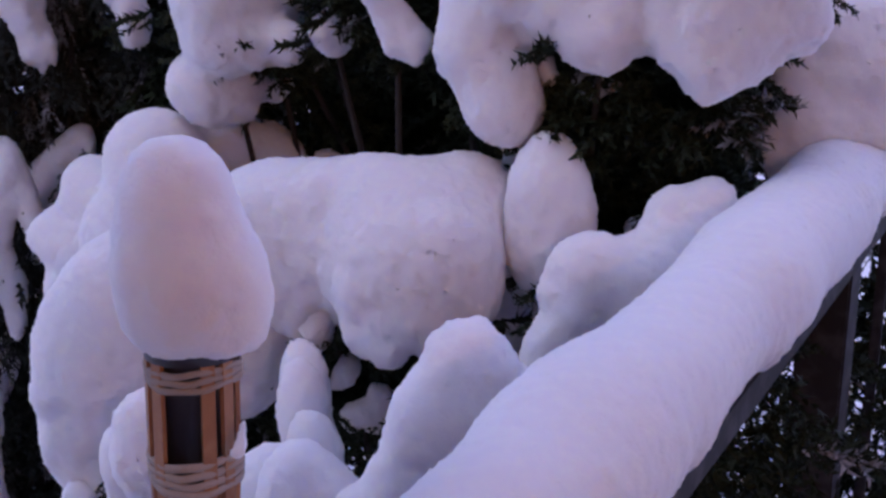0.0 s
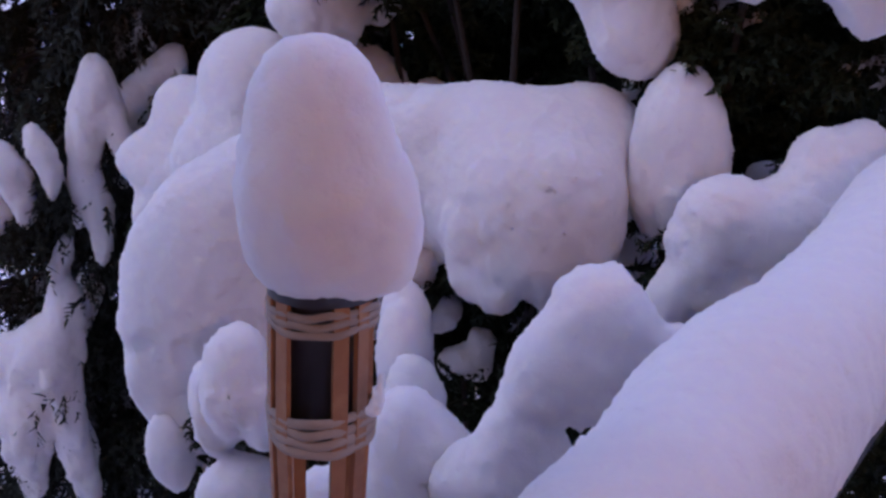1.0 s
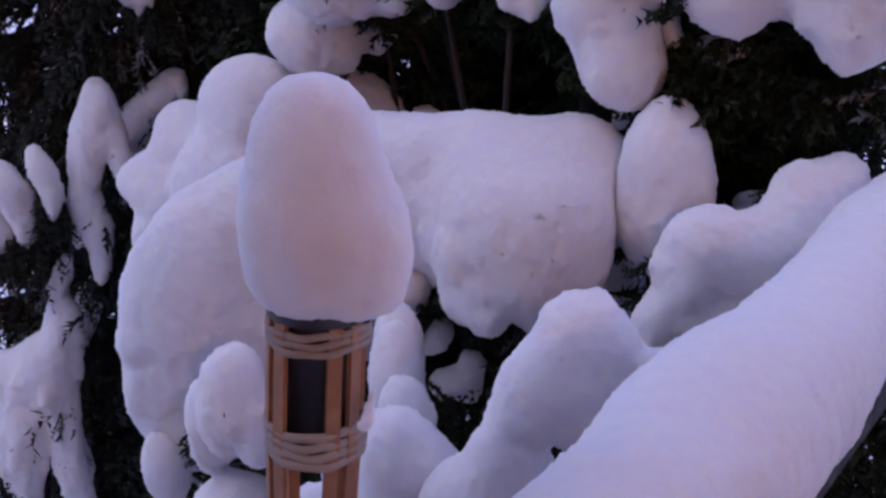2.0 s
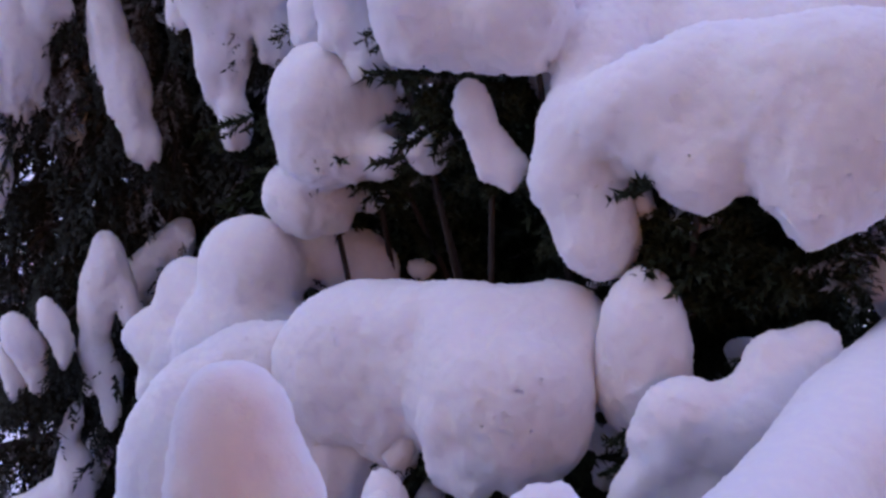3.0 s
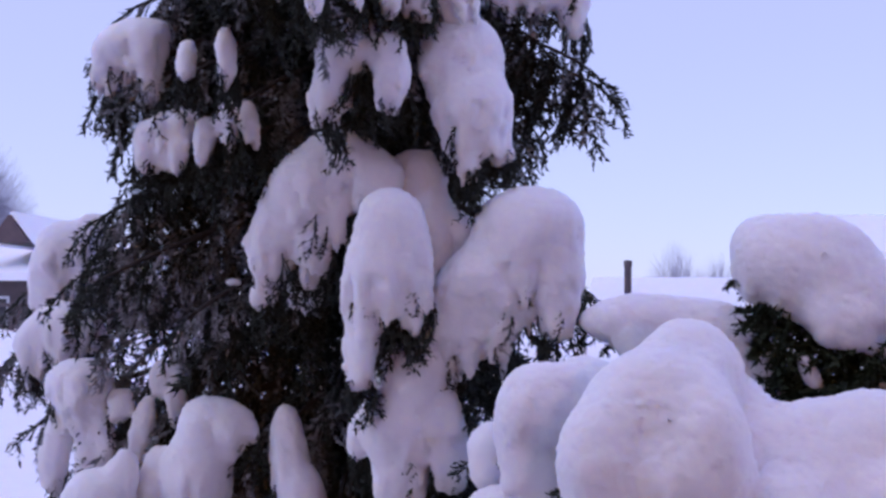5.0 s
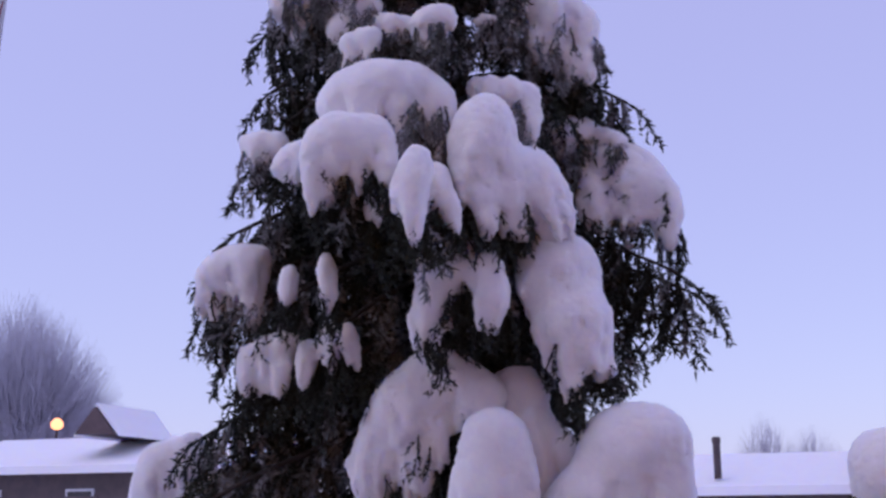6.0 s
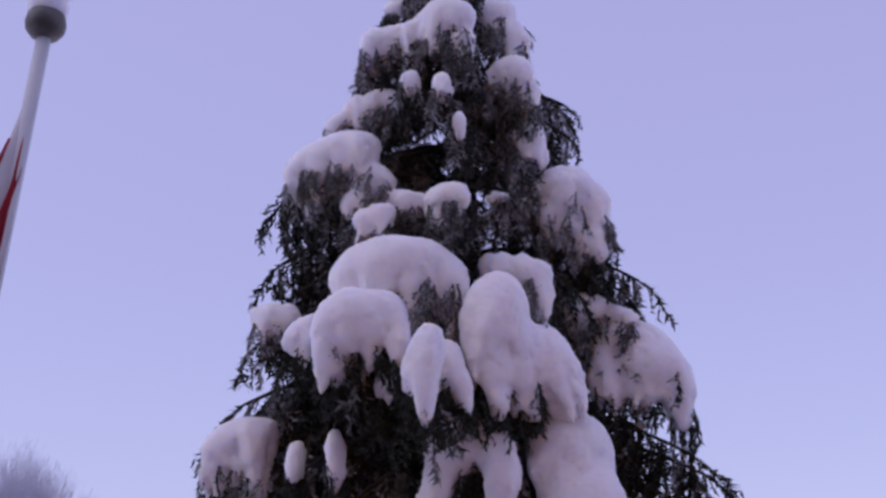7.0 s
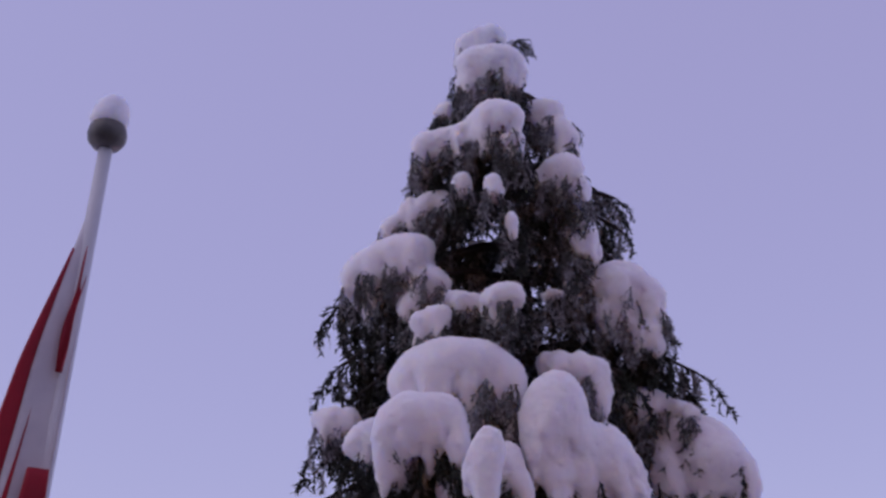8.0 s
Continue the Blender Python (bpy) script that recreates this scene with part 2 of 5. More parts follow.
def tube(points, radii, sides=8):
    """Vertices and faces of a tapered tube along points."""
    verts, faces = [], []
    up = Vector((0.13, 0.21, 1)).normalized()
    for i, (p, r) in enumerate(zip(points, radii)):
        a = Vector(points[min(i + 1, len(points) - 1)]) - Vector(points[max(i - 1, 0)])
        a.normalize()
        s = a.cross(up if abs(a.dot(up)) < 0.95 else Vector((1, 0, 0))).normalized()
        t = a.cross(s)
        for k in range(sides):
            w = 2 * math.pi * k / sides
            verts.append(Vector(p) + r * (math.cos(w) * s + math.sin(w) * t))
    for i in range(len(points) - 1):
        for k in range(sides):
            k2 = (k + 1) % sides
            faces.append((i * sides + k, i * sides + k2, (i + 1) * sides + k2, (i + 1) * sides + k))
    faces.append(tuple(range(sides))[::-1])
    faces.append(tuple((len(points) - 1) * sides + k for k in range(sides)))
    return verts, faces


def lathe(profile, sides=24):
    """Bmesh of a turned shape from (radius, z) pairs."""
    bm = bmesh.new()
    rings = []
    for r, z in profile:
        rings.append([bm.verts.new((r * math.cos(2 * math.pi * k / sides), r * math.sin(2 * math.pi * k / sides), z)) for k in range(sides)])
    for a, b in zip(rings, rings[1:]):
        for k in range(sides):
            bm.faces.new((a[k], a[(k + 1) % sides], b[(k + 1) % sides], b[k])).smooth = True
    bm.faces.new(rings[0][::-1])
    bm.faces.new(rings[-1])
    return bm


def needle_kit(length, twigs, per, needle, hang, rng, spread=0.55):
    """A feathery spray: a stem along +x that droops, side twigs and narrow needle blades. Vertices n x 3, triangles."""
    v, f = [], []

    def blade(p, a, n):
        s = np.cross(a, n)
        s = s / (np.linalg.norm(s) + 1e-9) * needle * 0.24
        k = len(v)
        v.extend((p - s, p + s, p + a * needle * rng.uniform(0.6, 1.35)))
        f.append((k, k + 1, k + 2))

    def run(p, d, size, count):
        pts = []
        for i in range(count):
            u = i / (count - 1)
            q = p + d * size * u + np.array((0, 0, -hang * size * u * u))
            pts.append(q)
            w = rng.normal(0, 1, 3)
            w -= d * w.dot(d)
            w /= np.linalg.norm(w) + 1e-9
            a = d * 0.75 + w * 0.75 + np.array((0, 0, -0.25 * hang))
            blade(q, a / np.linalg.norm(a), rng.normal(0, 1, 3))
        for q0, q1 in zip(pts[::6], pts[6::6]):
            k = len(v)
            o = np.array((0, 0.0, needle * 0.13))
            v.extend((q0 - o, q0 + o, q1 + o, q1 - o))
            f.append((k, k + 1, k + 2))
            f.append((k, k + 2, k + 3))

    x = np.array((1.0, 0, 0))
    run(np.zeros(3), x, length, per + 6)
    for i in range(twigs):
        u = (i + 0.6) / twigs
        side = rng.choice((-1, 1))
        d = np.array((rng.uniform(0.35, 1.0), side * spread * rng.uniform(0.2, 1.5), -hang * rng.uniform(-0.3, 1.4)))
        d /= np.linalg.norm(d)
        run(x * length * u * 0.9 + np.array((0, 0, -hang * length * u * u * 0.8)), d, length * (0.55 - 0.3 * u) * rng.uniform(0.7, 1.2), per)
    return np.array(v), np.array(f)


KITS = [needle_kit(0.17, 7, 11, 0.022, 0.5, np.random.default_rng(k)) for k in range(5)]
BUSHY = [needle_kit(0.12, 7, 10, 0.020, 0.12, np.random.default_rng(20 + k), 0.8) for k in range(4)]


def buried(p, blobs, size):
    """Whether the point p lies within one of the blobs, taken at size times their girth."""
    if not len(blobs):
        return False
    b = np.asarray(blobs)
    return bool(((((np.array(p) - b[:, :3]) / b[:, [3, 5, 4]]) ** 2).sum(1) < size * size).any())


def sprays(name, places, kits, rng):
    """One mesh of many sprays: places are (point, direction, size)."""
    vs, fs, k = [], [], 0
    for p, d, s in places:
        kv, kf = kits[rng.integers(len(kits))]
        d = np.array(d, float)
        d /= np.linalg.norm(d)
        side = np.cross((0, 0, 1.0), d)
        if np.linalg.norm(side) < 0.1:
            side = np.array((1.0, 0, 0))
        side /= np.linalg.norm(side)
        upv = np.cross(d, side)
        roll = rng.uniform(-0.7, 0.7)
        s2, u2 = side * math.cos(roll) + upv * math.sin(roll), upv * math.cos(roll) - side * math.sin(roll)
        vs.append(np.array(p) + s * (kv[:, :1] * d + kv[:, 1:2] * s2 + kv[:, 2:] * u2))
        fs.append(kf + k)
        k += len(kv)
    return mesh_of(name, np.concatenate(vs), np.concatenate(fs), False)


# ---------------------------------------------------------------- ground and deck
def ground_height(x, y):
    u = min(max((y - 9) / 20, 0), 1)
    return 2.2 * u * u * (3 - 2 * u) + 0.12 * noise.noise(Vector((x * 0.25, y * 0.25, 0))) * min(1, max(0, (y - 4) / 4))


def build_ground():
    xs = [-2500, -900, -300, -120] + [-60 + 3 * k for k in range(41)] + [120, 300, 900, 2500]
    ys = [-2500, -600, -100, -20, -6] + [-3 + 1.5 * k for k in range(42)] + [90, 160, 400, 1200, 4000]
    verts = [(x, y, ground_height(x, y)) for y in ys for x in xs]
    w = len(xs)
    faces = [(j * w + i, j * w + i + 1, j * w + w + i + 1, j * w + w + i) for j in range(len(ys) - 1) for i in range(w - 1)]
    return thing("ground", mesh_of("ground", verts, faces), SNOW, "deep snow over the garden and the field behind", "ground", kind="structure")


build_ground()

RAIL_A, RAIL_B = Vector((-0.06, 0.946, 1.365)), Vector((0.633, 2.248, 1.472))
RUN = (RAIL_B - RAIL_A).normalized()
SIDE = Vector((RUN.y, -RUN.x, 0)).normalized()


def build_deck():
    deck = empty("deck", (0.9, -0.4, 0.3), "grey wooden deck under the railing, snowed over", "deck", kind="structure")
    for k in range(16):
        b = part("plank", box(4.2, 0.135, 0.03, 0.003), DECK, deck)
        b.location = (0, -0.9 + 0.14 * k, -0.03)
    # Unseen house wall, tall and dark so less light reaches the snow fronts.
    wall = thing("wall_south", bpy.data.meshes.new("wall_south"), SIDING, "unseen brown house wall behind the deck, dims the snow fronts", "wall", kind="structure")
    bm = box(11, 0.2, 5.6, 0)
    bm.to_mesh(wall.data)
    bm.free()
    wall.location = (0.5, -1.6, 0)
    # Overhang out of view, added to block sky light from the snow's near faces.
    eave = thing("eave", bpy.data.meshes.new("eave"), DECK, "unseen overhang added above the deck to shade the near snow", "eave", kind="structure")
    bm = box(11, 1.75, 0.14, 0.01)
    bm.to_mesh(eave.data)
    bm.free()
    eave.location = (0.5, -0.62, 3.1)
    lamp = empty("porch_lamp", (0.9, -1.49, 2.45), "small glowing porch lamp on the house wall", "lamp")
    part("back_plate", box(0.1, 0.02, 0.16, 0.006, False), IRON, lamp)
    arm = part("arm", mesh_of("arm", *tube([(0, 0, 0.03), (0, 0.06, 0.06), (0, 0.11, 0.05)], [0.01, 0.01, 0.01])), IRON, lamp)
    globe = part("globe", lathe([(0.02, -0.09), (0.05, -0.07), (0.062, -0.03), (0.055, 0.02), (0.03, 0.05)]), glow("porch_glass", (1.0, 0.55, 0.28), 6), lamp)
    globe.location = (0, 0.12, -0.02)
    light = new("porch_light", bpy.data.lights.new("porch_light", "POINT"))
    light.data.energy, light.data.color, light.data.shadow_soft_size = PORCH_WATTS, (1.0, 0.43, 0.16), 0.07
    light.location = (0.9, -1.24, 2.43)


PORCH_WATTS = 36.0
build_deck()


def build_railing():
    rail = empty("deck_railing", RAIL_A, "black iron deck railing under a thick roll of snow", "railing")
    length = 3.3
    turn = Matrix.Translation(RAIL_A) @ RUN.to_track_quat("X", "Z").to_matrix().to_4x4()

    def along(name, w, h, z):
        ob = part(name, box(length + 0.6, w, h, 0.004, False), IRON, rail)
        ob.matrix_local = Matrix.Translation(-RAIL_A) @ turn @ Matrix.Translation((length / 2 - 0.3, 0, z))

    along("top_rail", 0.095, 0.05, -0.012)
    along("bottom_rail", 0.05, 0.05, -0.92)
    for u in (-0.35, 1.42, 3.1):
        at = RUN * u
        post = part("post", box(0.085, 0.085, RAIL_A.z + at.z - 0.07, 0.004), IRON, rail)
        post.location = (at.x, at.y, -RAIL_A.z + 0.04)
        post.rotation_euler = (0, 0, math.atan2(RUN.y, RUN.x))
    for k in range(4):
        u = 1.56 + 0.42 * k
        at = RUN * u
        bar = part("baluster", box(0.022, 0.022, 0.88, 0.003), IRON, rail)
        bar.location = (at.x, at.y, at.z - 0.92)
        bar.rotation_euler = (0, 0, math.atan2(RUN.y, RUN.x))
    return rail


build_railing()


def build_torch():
    x, y = -0.234, 1.03
    torch = empty("garden_torch", (x, y, 0), "bamboo garden torch with a dark fuel canister, capped with snow", "torch")
    top = 1.652

    def r_at(z):
        return 0.034 if z > top - 0.1 else 0.034 - 0.016 * (top - 0.1 - z) / 0.36

    part("canister", lathe([(0.020, top - 0.122), (0.028, top - 0.116), (0.0305, top - 0.02), (0.0365, top - 0.017), (0.0372, top + 0.008), (0.02, top + 0.012)], 28), CANISTER, torch, "dark metal fuel canister").location = (0, 0, 0)
    for k in range(8):
        w = radians(-78 - 62 + 95 * (k // 2) + (14 if k % 2 else -14))
        verts = []
        for z in (top - 0.5, top - 0.3, top - 0.1, top):
            half = 0.0052 if z > top - 0.2 else 0.0042
            for du, dr in ((-half, 0), (half, 0), (half, 0.004), (-half, 0.004)):
                r = r_at(z) + dr - 0.002
                verts.append((math.cos(w) * r - math.sin(w) * du, math.sin(w) * r + math.cos(w) * du, z))
        faces = [(4 * i + j, 4 * i + (j + 1) % 4, 4 * i + 4 + (j + 1) % 4, 4 * i + 4 + j) for i in range(3) for j in range(4)]
        part("slat", mesh_of("slat", verts, faces + [(3, 2, 1, 0), (12, 13, 14, 15)], False), BAMBOO, torch)
    for z, h, turns in ((top - 0.029, 0.017, 3), (top - 0.107, 0.028, 4)):
        for t in range(turns):
            zz = z + h * (t + 0.5) / turns - h / 2
            verts, faces, n = [], [], 48
            tall = h / turns * 0.5
            for k in range(n):
                w = 2 * math.pi * k / n
                sag = 0.0016 * math.sin(2 * w + 0.5 * t + z * 9) + 0.0007 * math.sin(7 * w + 2.1 * t)
                out = r_at(zz) + 0.0028 - 0.0016 * abs(math.sin(2 * w)) + 0.0004 * math.sin(5 * w + t)
                for dr, dz in ((-0.001, -tall), (0.0006, -tall * 0.9), (0.0014, 0), (0.0006, tall * 0.9), (-0.001, tall)):
                    verts.append((math.cos(w) * (out + dr), math.sin(w) * (out + dr), zz + dz + sag))
            for k in range(n):
                for j in range(5):
                    faces.append((5 * k + j, 5 * ((k + 1) % n) + j, 5 * ((k + 1) % n) + (j + 1) % 5, 5 * k + (j + 1) % 5))
            part("binding", mesh_of("binding", verts, faces), REED, torch, "flat wrapped cane binding")
    pole = part("pole", mesh_of("pole", *tube([(0, 0, -0.2), (0, 0, 0.6), (0, 0, top - 0.45)], [0.014, 0.015, 0.016], 12)), BAMBOO, torch)
    for z in (0.25, 0.65, 1.0):
        part("node_ring", lathe([(0.015, z - 0.006), (0.018, z), (0.015, z + 0.006)], 12), BAMBOO, torch)


build_torch()

# ---------------------------------------------------------------- shrubs
SHRUB_BLOBS = []


def shrub_snow(name, label, group, blobs, step, melt, seed):
    shape = fringed(blobs, np.random.default_rng(seed), 0.02, 0.013, 1.2) if group else blobs
    lumps = min(0.010 if group else 0.004, 0.15 * min(b[3] for b in blobs))
    for me in pieces(name, *soft_body(name, shape, min(step, 0.0075), melt, lumps, 0.0026 if group else 0.0016, seed, 0.0, 0.006 if group else 0.004, (), 0.009 if group else 0.004)):
        thing(name, me, SNOW, label, "snow", group)
    if group:
        SHRUB_BLOBS.extend(blobs)


shrub_snow("snow_hat", "tall rounded cap of fresh snow on the bamboo torch", "", [
    (-0.235, 1.000, 1.763, 0.041, 0.045, 0.034, 0), (-0.228, 1.000, 1.709, 0.057, 0.052, 0.044, 0),
    (-0.232, 1.000, 1.666, 0.043, 0.022, 0.019, 0), (-0.187, 1.000, 1.676, 0.015, 0.023, 0.013, 0),
], 0.006, 0.03, 1)
shrub_snow("snow_mound", "rounded dome of snow on the evergreen shrub beside the torch", "shrub snow", [
    (-0.660, 2.520, 1.542, 0.112, 0.105, 0.090, 0), (-0.563, 2.600, 1.561, 0.119, 0.065, 0.056, 0),
    (-0.468, 2.600, 1.548, 0.103, 0.073, 0.062, 15), (-0.800, 2.600, 1.452, 0.080, 0.093, 0.068, -30),
    (-0.881, 2.580, 1.366, 0.068, 0.052, 0.044, -20), (-0.847, 2.550, 1.290, 0.055, 0.086, 0.047, 0),
    (-0.661, 2.500, 1.389, 0.141, 0.106, 0.090, 0),
], 0.011, 0.05, 2)
shrub_snow("snow_shelf", "broad flat-topped cushion of snow on the evergreen shrub", "shrub snow", [
    (-0.318, 2.170, 1.489, 0.145, 0.103, 0.087, 5), (-0.261, 2.120, 1.468, 0.105, 0.116, 0.089, 0),
    (-0.148, 2.100, 1.529, 0.156, 0.086, 0.072, 3), (-0.031, 2.140, 1.536, 0.079, 0.074, 0.061, 0),
    (-0.385, 2.170, 1.404, 0.128, 0.110, 0.092, 0), (-0.301, 2.140, 1.369, 0.068, 0.059, 0.049, 0),
    (-0.104, 2.020, 1.462, 0.132, 0.118, 0.098, 0), (-0.196, 2.050, 1.446, 0.069, 0.102, 0.058, 0),
    (-0.091, 2.020, 1.374, 0.085, 0.064, 0.053, 0), (-0.167, 2.020, 1.349, 0.044, 0.042, 0.035, 0),
    (-0.401, 2.150, 1.480, 0.117, 0.079, 0.067, -20),
], 0.010, 0.06, 3)
shrub_snow("snow_drape", "long apron of snow hanging down the shrub's side", "shrub snow", [
    (-0.559, 2.200, 1.412, 0.106, 0.097, 0.082, -20), (-0.673, 2.150, 1.281, 0.107, 0.161, 0.091, 12),
    (-0.724, 2.150, 1.186, 0.071, 0.130, 0.060, 0), (-0.609, 2.200, 1.239, 0.128, 0.181, 0.109, 0),
    (-0.687, 2.150, 1.054, 0.062, 0.077, 0.053, -10), (-0.433, 2.200, 1.332, 0.115, 0.195, 0.098, 0),
    (-0.726, 2.200, 0.942, 0.047, 0.064, 0.040, -10),
], 0.011, 0.06, 4)
shrub_snow("snow_lobe", "soft lobe of snow hanging low on the shrub", "shrub snow", [
    (-0.547, 1.950, 1.187, 0.049, 0.072, 0.041, 10), (-0.508, 1.950, 1.125, 0.044, 0.055, 0.037, 0),
    (-0.570, 1.950, 1.120, 0.027, 0.037, 0.023, 0),
], 0.011, 0.04, 5)
shrub_snow("snow_lobe", "small lobe of snow low on the shrub beside the torch", "shrub snow", [
    (-0.549, 2.000, 0.960, 0.070, 0.053, 0.044, 0), (-0.599, 2.000, 1.056, 0.030, 0.031, 0.025, 30),
    (-0.704, 2.100, 0.959, 0.039, 0.072, 0.034, -10),
], 0.011, 0.04, 6)
shrub_snow("snow_apron", "pale sheet of snow on a low shrub branch", "shrub snow", [
    (-0.289, 2.000, 1.235, 0.044, 0.104, 0.044, -8), (-0.258, 1.900, 1.168, 0.046, 0.087, 0.039, -15),
    (-0.283, 2.100, 1.342, 0.025, 0.041, 0.021, 0),
], 0.011, 0.05, 7)
shrub_snow("snow_lobe", "rounded lobe of snow on a low shrub branch", "shrub snow", [
    (-0.242, 1.600, 1.242, 0.052, 0.076, 0.044, 0), (-0.182, 1.600, 1.209, 0.062, 0.043, 0.035, 15),
    (-0.285, 1.600, 1.161, 0.084, 0.044, 0.042, 15),
], 0.011, 0.05, 8)
shrub_snow("snow_egg", "upright egg-shaped clump of snow on a shrub tip", "shrub snow", [
    (0.103, 2.050, 1.540, 0.076, 0.109, 0.065, -8), (0.091, 2.050, 1.611, 0.041, 0.054, 0.035, 0),
    (0.077, 2.050, 1.461, 0.037, 0.059, 0.032, -15),
], 0.009, 0.05, 9)
shrub_snow("snow_lobe", "shadowed lobe of snow on the shrub's back branch", "shrub snow", [
    (0.051, 2.250, 1.341, 0.059, 0.044, 0.036, 20), (0.024, 2.250, 1.379, 0.056, 0.067, 0.048, 0),
    (0.066, 2.250, 1.271, 0.024, 0.034, 0.020, 0),
], 0.012, 0.04, 10)
shrub_snow("snow_peak", "peaked clump of snow on a drooping shrub branch", "shrub snow", [
    (-0.029, 1.560, 1.463, 0.051, 0.045, 0.038, -8), (-0.065, 1.560, 1.387, 0.055, 0.061, 0.047, 6),
    (0.001, 1.560, 1.379, 0.061, 0.046, 0.039, -10), (-0.096, 1.560, 1.322, 0.032, 0.043, 0.028, 15),
    (-0.080, 1.560, 1.273, 0.039, 0.026, 0.022, 0), (0.064, 1.560, 1.413, 0.057, 0.021, 0.018, -12),
    (-0.151, 1.560, 1.237, 0.048, 0.050, 0.041, 0), (-0.068, 1.560, 1.238, 0.086, 0.029, 0.025, 0),
], 0.009, 0.045, 11)
shrub_snow("snow_peak", "second peaked clump of snow on a shrub branch", "shrub snow", [
    (0.157, 1.920, 1.475, 0.066, 0.064, 0.054, -8), (0.142, 1.920, 1.400, 0.060, 0.049, 0.042, 0),
    (0.091, 1.920, 1.345, 0.029, 0.037, 0.025, 20), (0.223, 1.920, 1.459, 0.053, 0.047, 0.040, -20),
    (0.279, 1.960, 1.565, 0.031, 0.036, 0.027, 0), (0.291, 1.950, 1.509, 0.047, 0.056, 0.040, -10),
    (0.261, 1.940, 1.477, 0.055, 0.047, 0.040, -25), (0.322, 1.980, 1.537, 0.048, 0.048, 0.040, 0),
    (0.349, 2.000, 1.573, 0.038, 0.040, 0.032, 0), (0.220, 1.920, 1.407, 0.063, 0.036, 0.031, -30),
], 0.009, 0.045, 12)
shrub_snow("snow_lobe", "small lobe of snow half hidden between shrub clumps", "shrub snow", [
    (0.337, 2.600, 1.389, 0.041, 0.028, 0.024, 10),
], 0.012, 0.03, 13)
shrub_snow("snow_lobe", "column of grey-white snow against the shrub's dark inside", "shrub snow", [
    (0.601, 2.300, 1.818, 0.109, 0.089, 0.076, 0), (0.560, 2.300, 1.674, 0.085, 0.113, 0.072, 12),
    (0.681, 2.300, 1.711, 0.070, 0.125, 0.060, 0), (0.683, 2.300, 1.834, 0.069, 0.064, 0.055, 0),
], 0.012, 0.05, 14)
shrub_snow("snow_ball", "round clump of snow on a shrub tip", "shrub snow", [
    (-0.502, 2.450, 1.865, 0.104, 0.117, 0.089, 0), (-0.436, 2.500, 1.886, 0.093, 0.082, 0.070, 20),
    (-0.388, 2.550, 1.818, 0.067, 0.056, 0.048, 10), (-0.451, 2.420, 1.780, 0.081, 0.043, 0.037, 0),
    (-0.376, 2.420, 1.790, 0.053, 0.023, 0.023, 0), (-0.568, 2.500, 1.688, 0.066, 0.066, 0.056, -20),
    (-0.495, 2.500, 1.685, 0.043, 0.054, 0.037, 0), (-0.431, 2.550, 1.692, 0.057, 0.030, 0.025, 0),
], 0.010, 0.05, 15)
shrub_snow("snow_ball", "small ball of snow on a hanging twig", "shrub snow", [
    (-0.285, 2.360, 1.800, 0.037, 0.039, 0.032, 0), (-0.268, 2.360, 1.817, 0.027, 0.027, 0.023, 0),
], 0.009, 0.03, 16)
shrub_snow("snow_finger", "leaning finger of snow on a green shrub tip", "shrub snow", [
    (-0.185, 2.200, 1.881, 0.036, 0.067, 0.030, -20), (-0.156, 2.200, 1.821, 0.028, 0.039, 0.024, -10),
    (-0.118, 2.200, 1.806, 0.023, 0.025, 0.019, -25),
], 0.009, 0.03, 17)
shrub_snow("snow_ball", "tiny ball of snow on a thin twig", "shrub snow", [
    (0.053, 2.430, 1.598, 0.026, 0.027, 0.022, 0), (0.096, 2.430, 1.611, 0.018, 0.021, 0.015, 0),
    (0.024, 2.430, 1.554, 0.016, 0.011, 0.009, 0),
], 0.009, 0.02, 18)
shrub_snow("snow_ball", "tiny lump of snow on a shrub twig", "shrub snow", [
    (-0.326, 2.600, 1.532, 0.033, 0.021, 0.018, 0), (-0.390, 2.600, 1.493, 0.023, 0.019, 0.016, 0),
], 0.010, 0.02, 19)
shrub_snow("snow_puff", "rounded puff of snow on the shrub's shoulder", "shrub snow", [
    (-0.410, 2.400, 2.154, 0.090, 0.077, 0.065, 0), (-0.451, 2.400, 2.080, 0.052, 0.084, 0.044, 0),
    (-0.413, 2.400, 1.996, 0.041, 0.062, 0.035, 0), (-0.344, 2.480, 2.188, 0.066, 0.055, 0.047, 0),
    (-0.542, 2.550, 2.045, 0.058, 0.060, 0.049, 0),
], 0.010, 0.05, 21)
shrub_snow("snow_dome", "wide bluish dome of snow behind the nearer puffs", "shrub snow", [
    (-0.236, 2.750, 2.309, 0.155, 0.065, 0.065, 0), (-0.075, 2.750, 2.264, 0.100, 0.076, 0.065, 20),
    (-0.026, 2.750, 2.194, 0.053, 0.047, 0.040, 0), (0.039, 2.750, 2.172, 0.034, 0.052, 0.029, 0),
], 0.012, 0.06, 22)
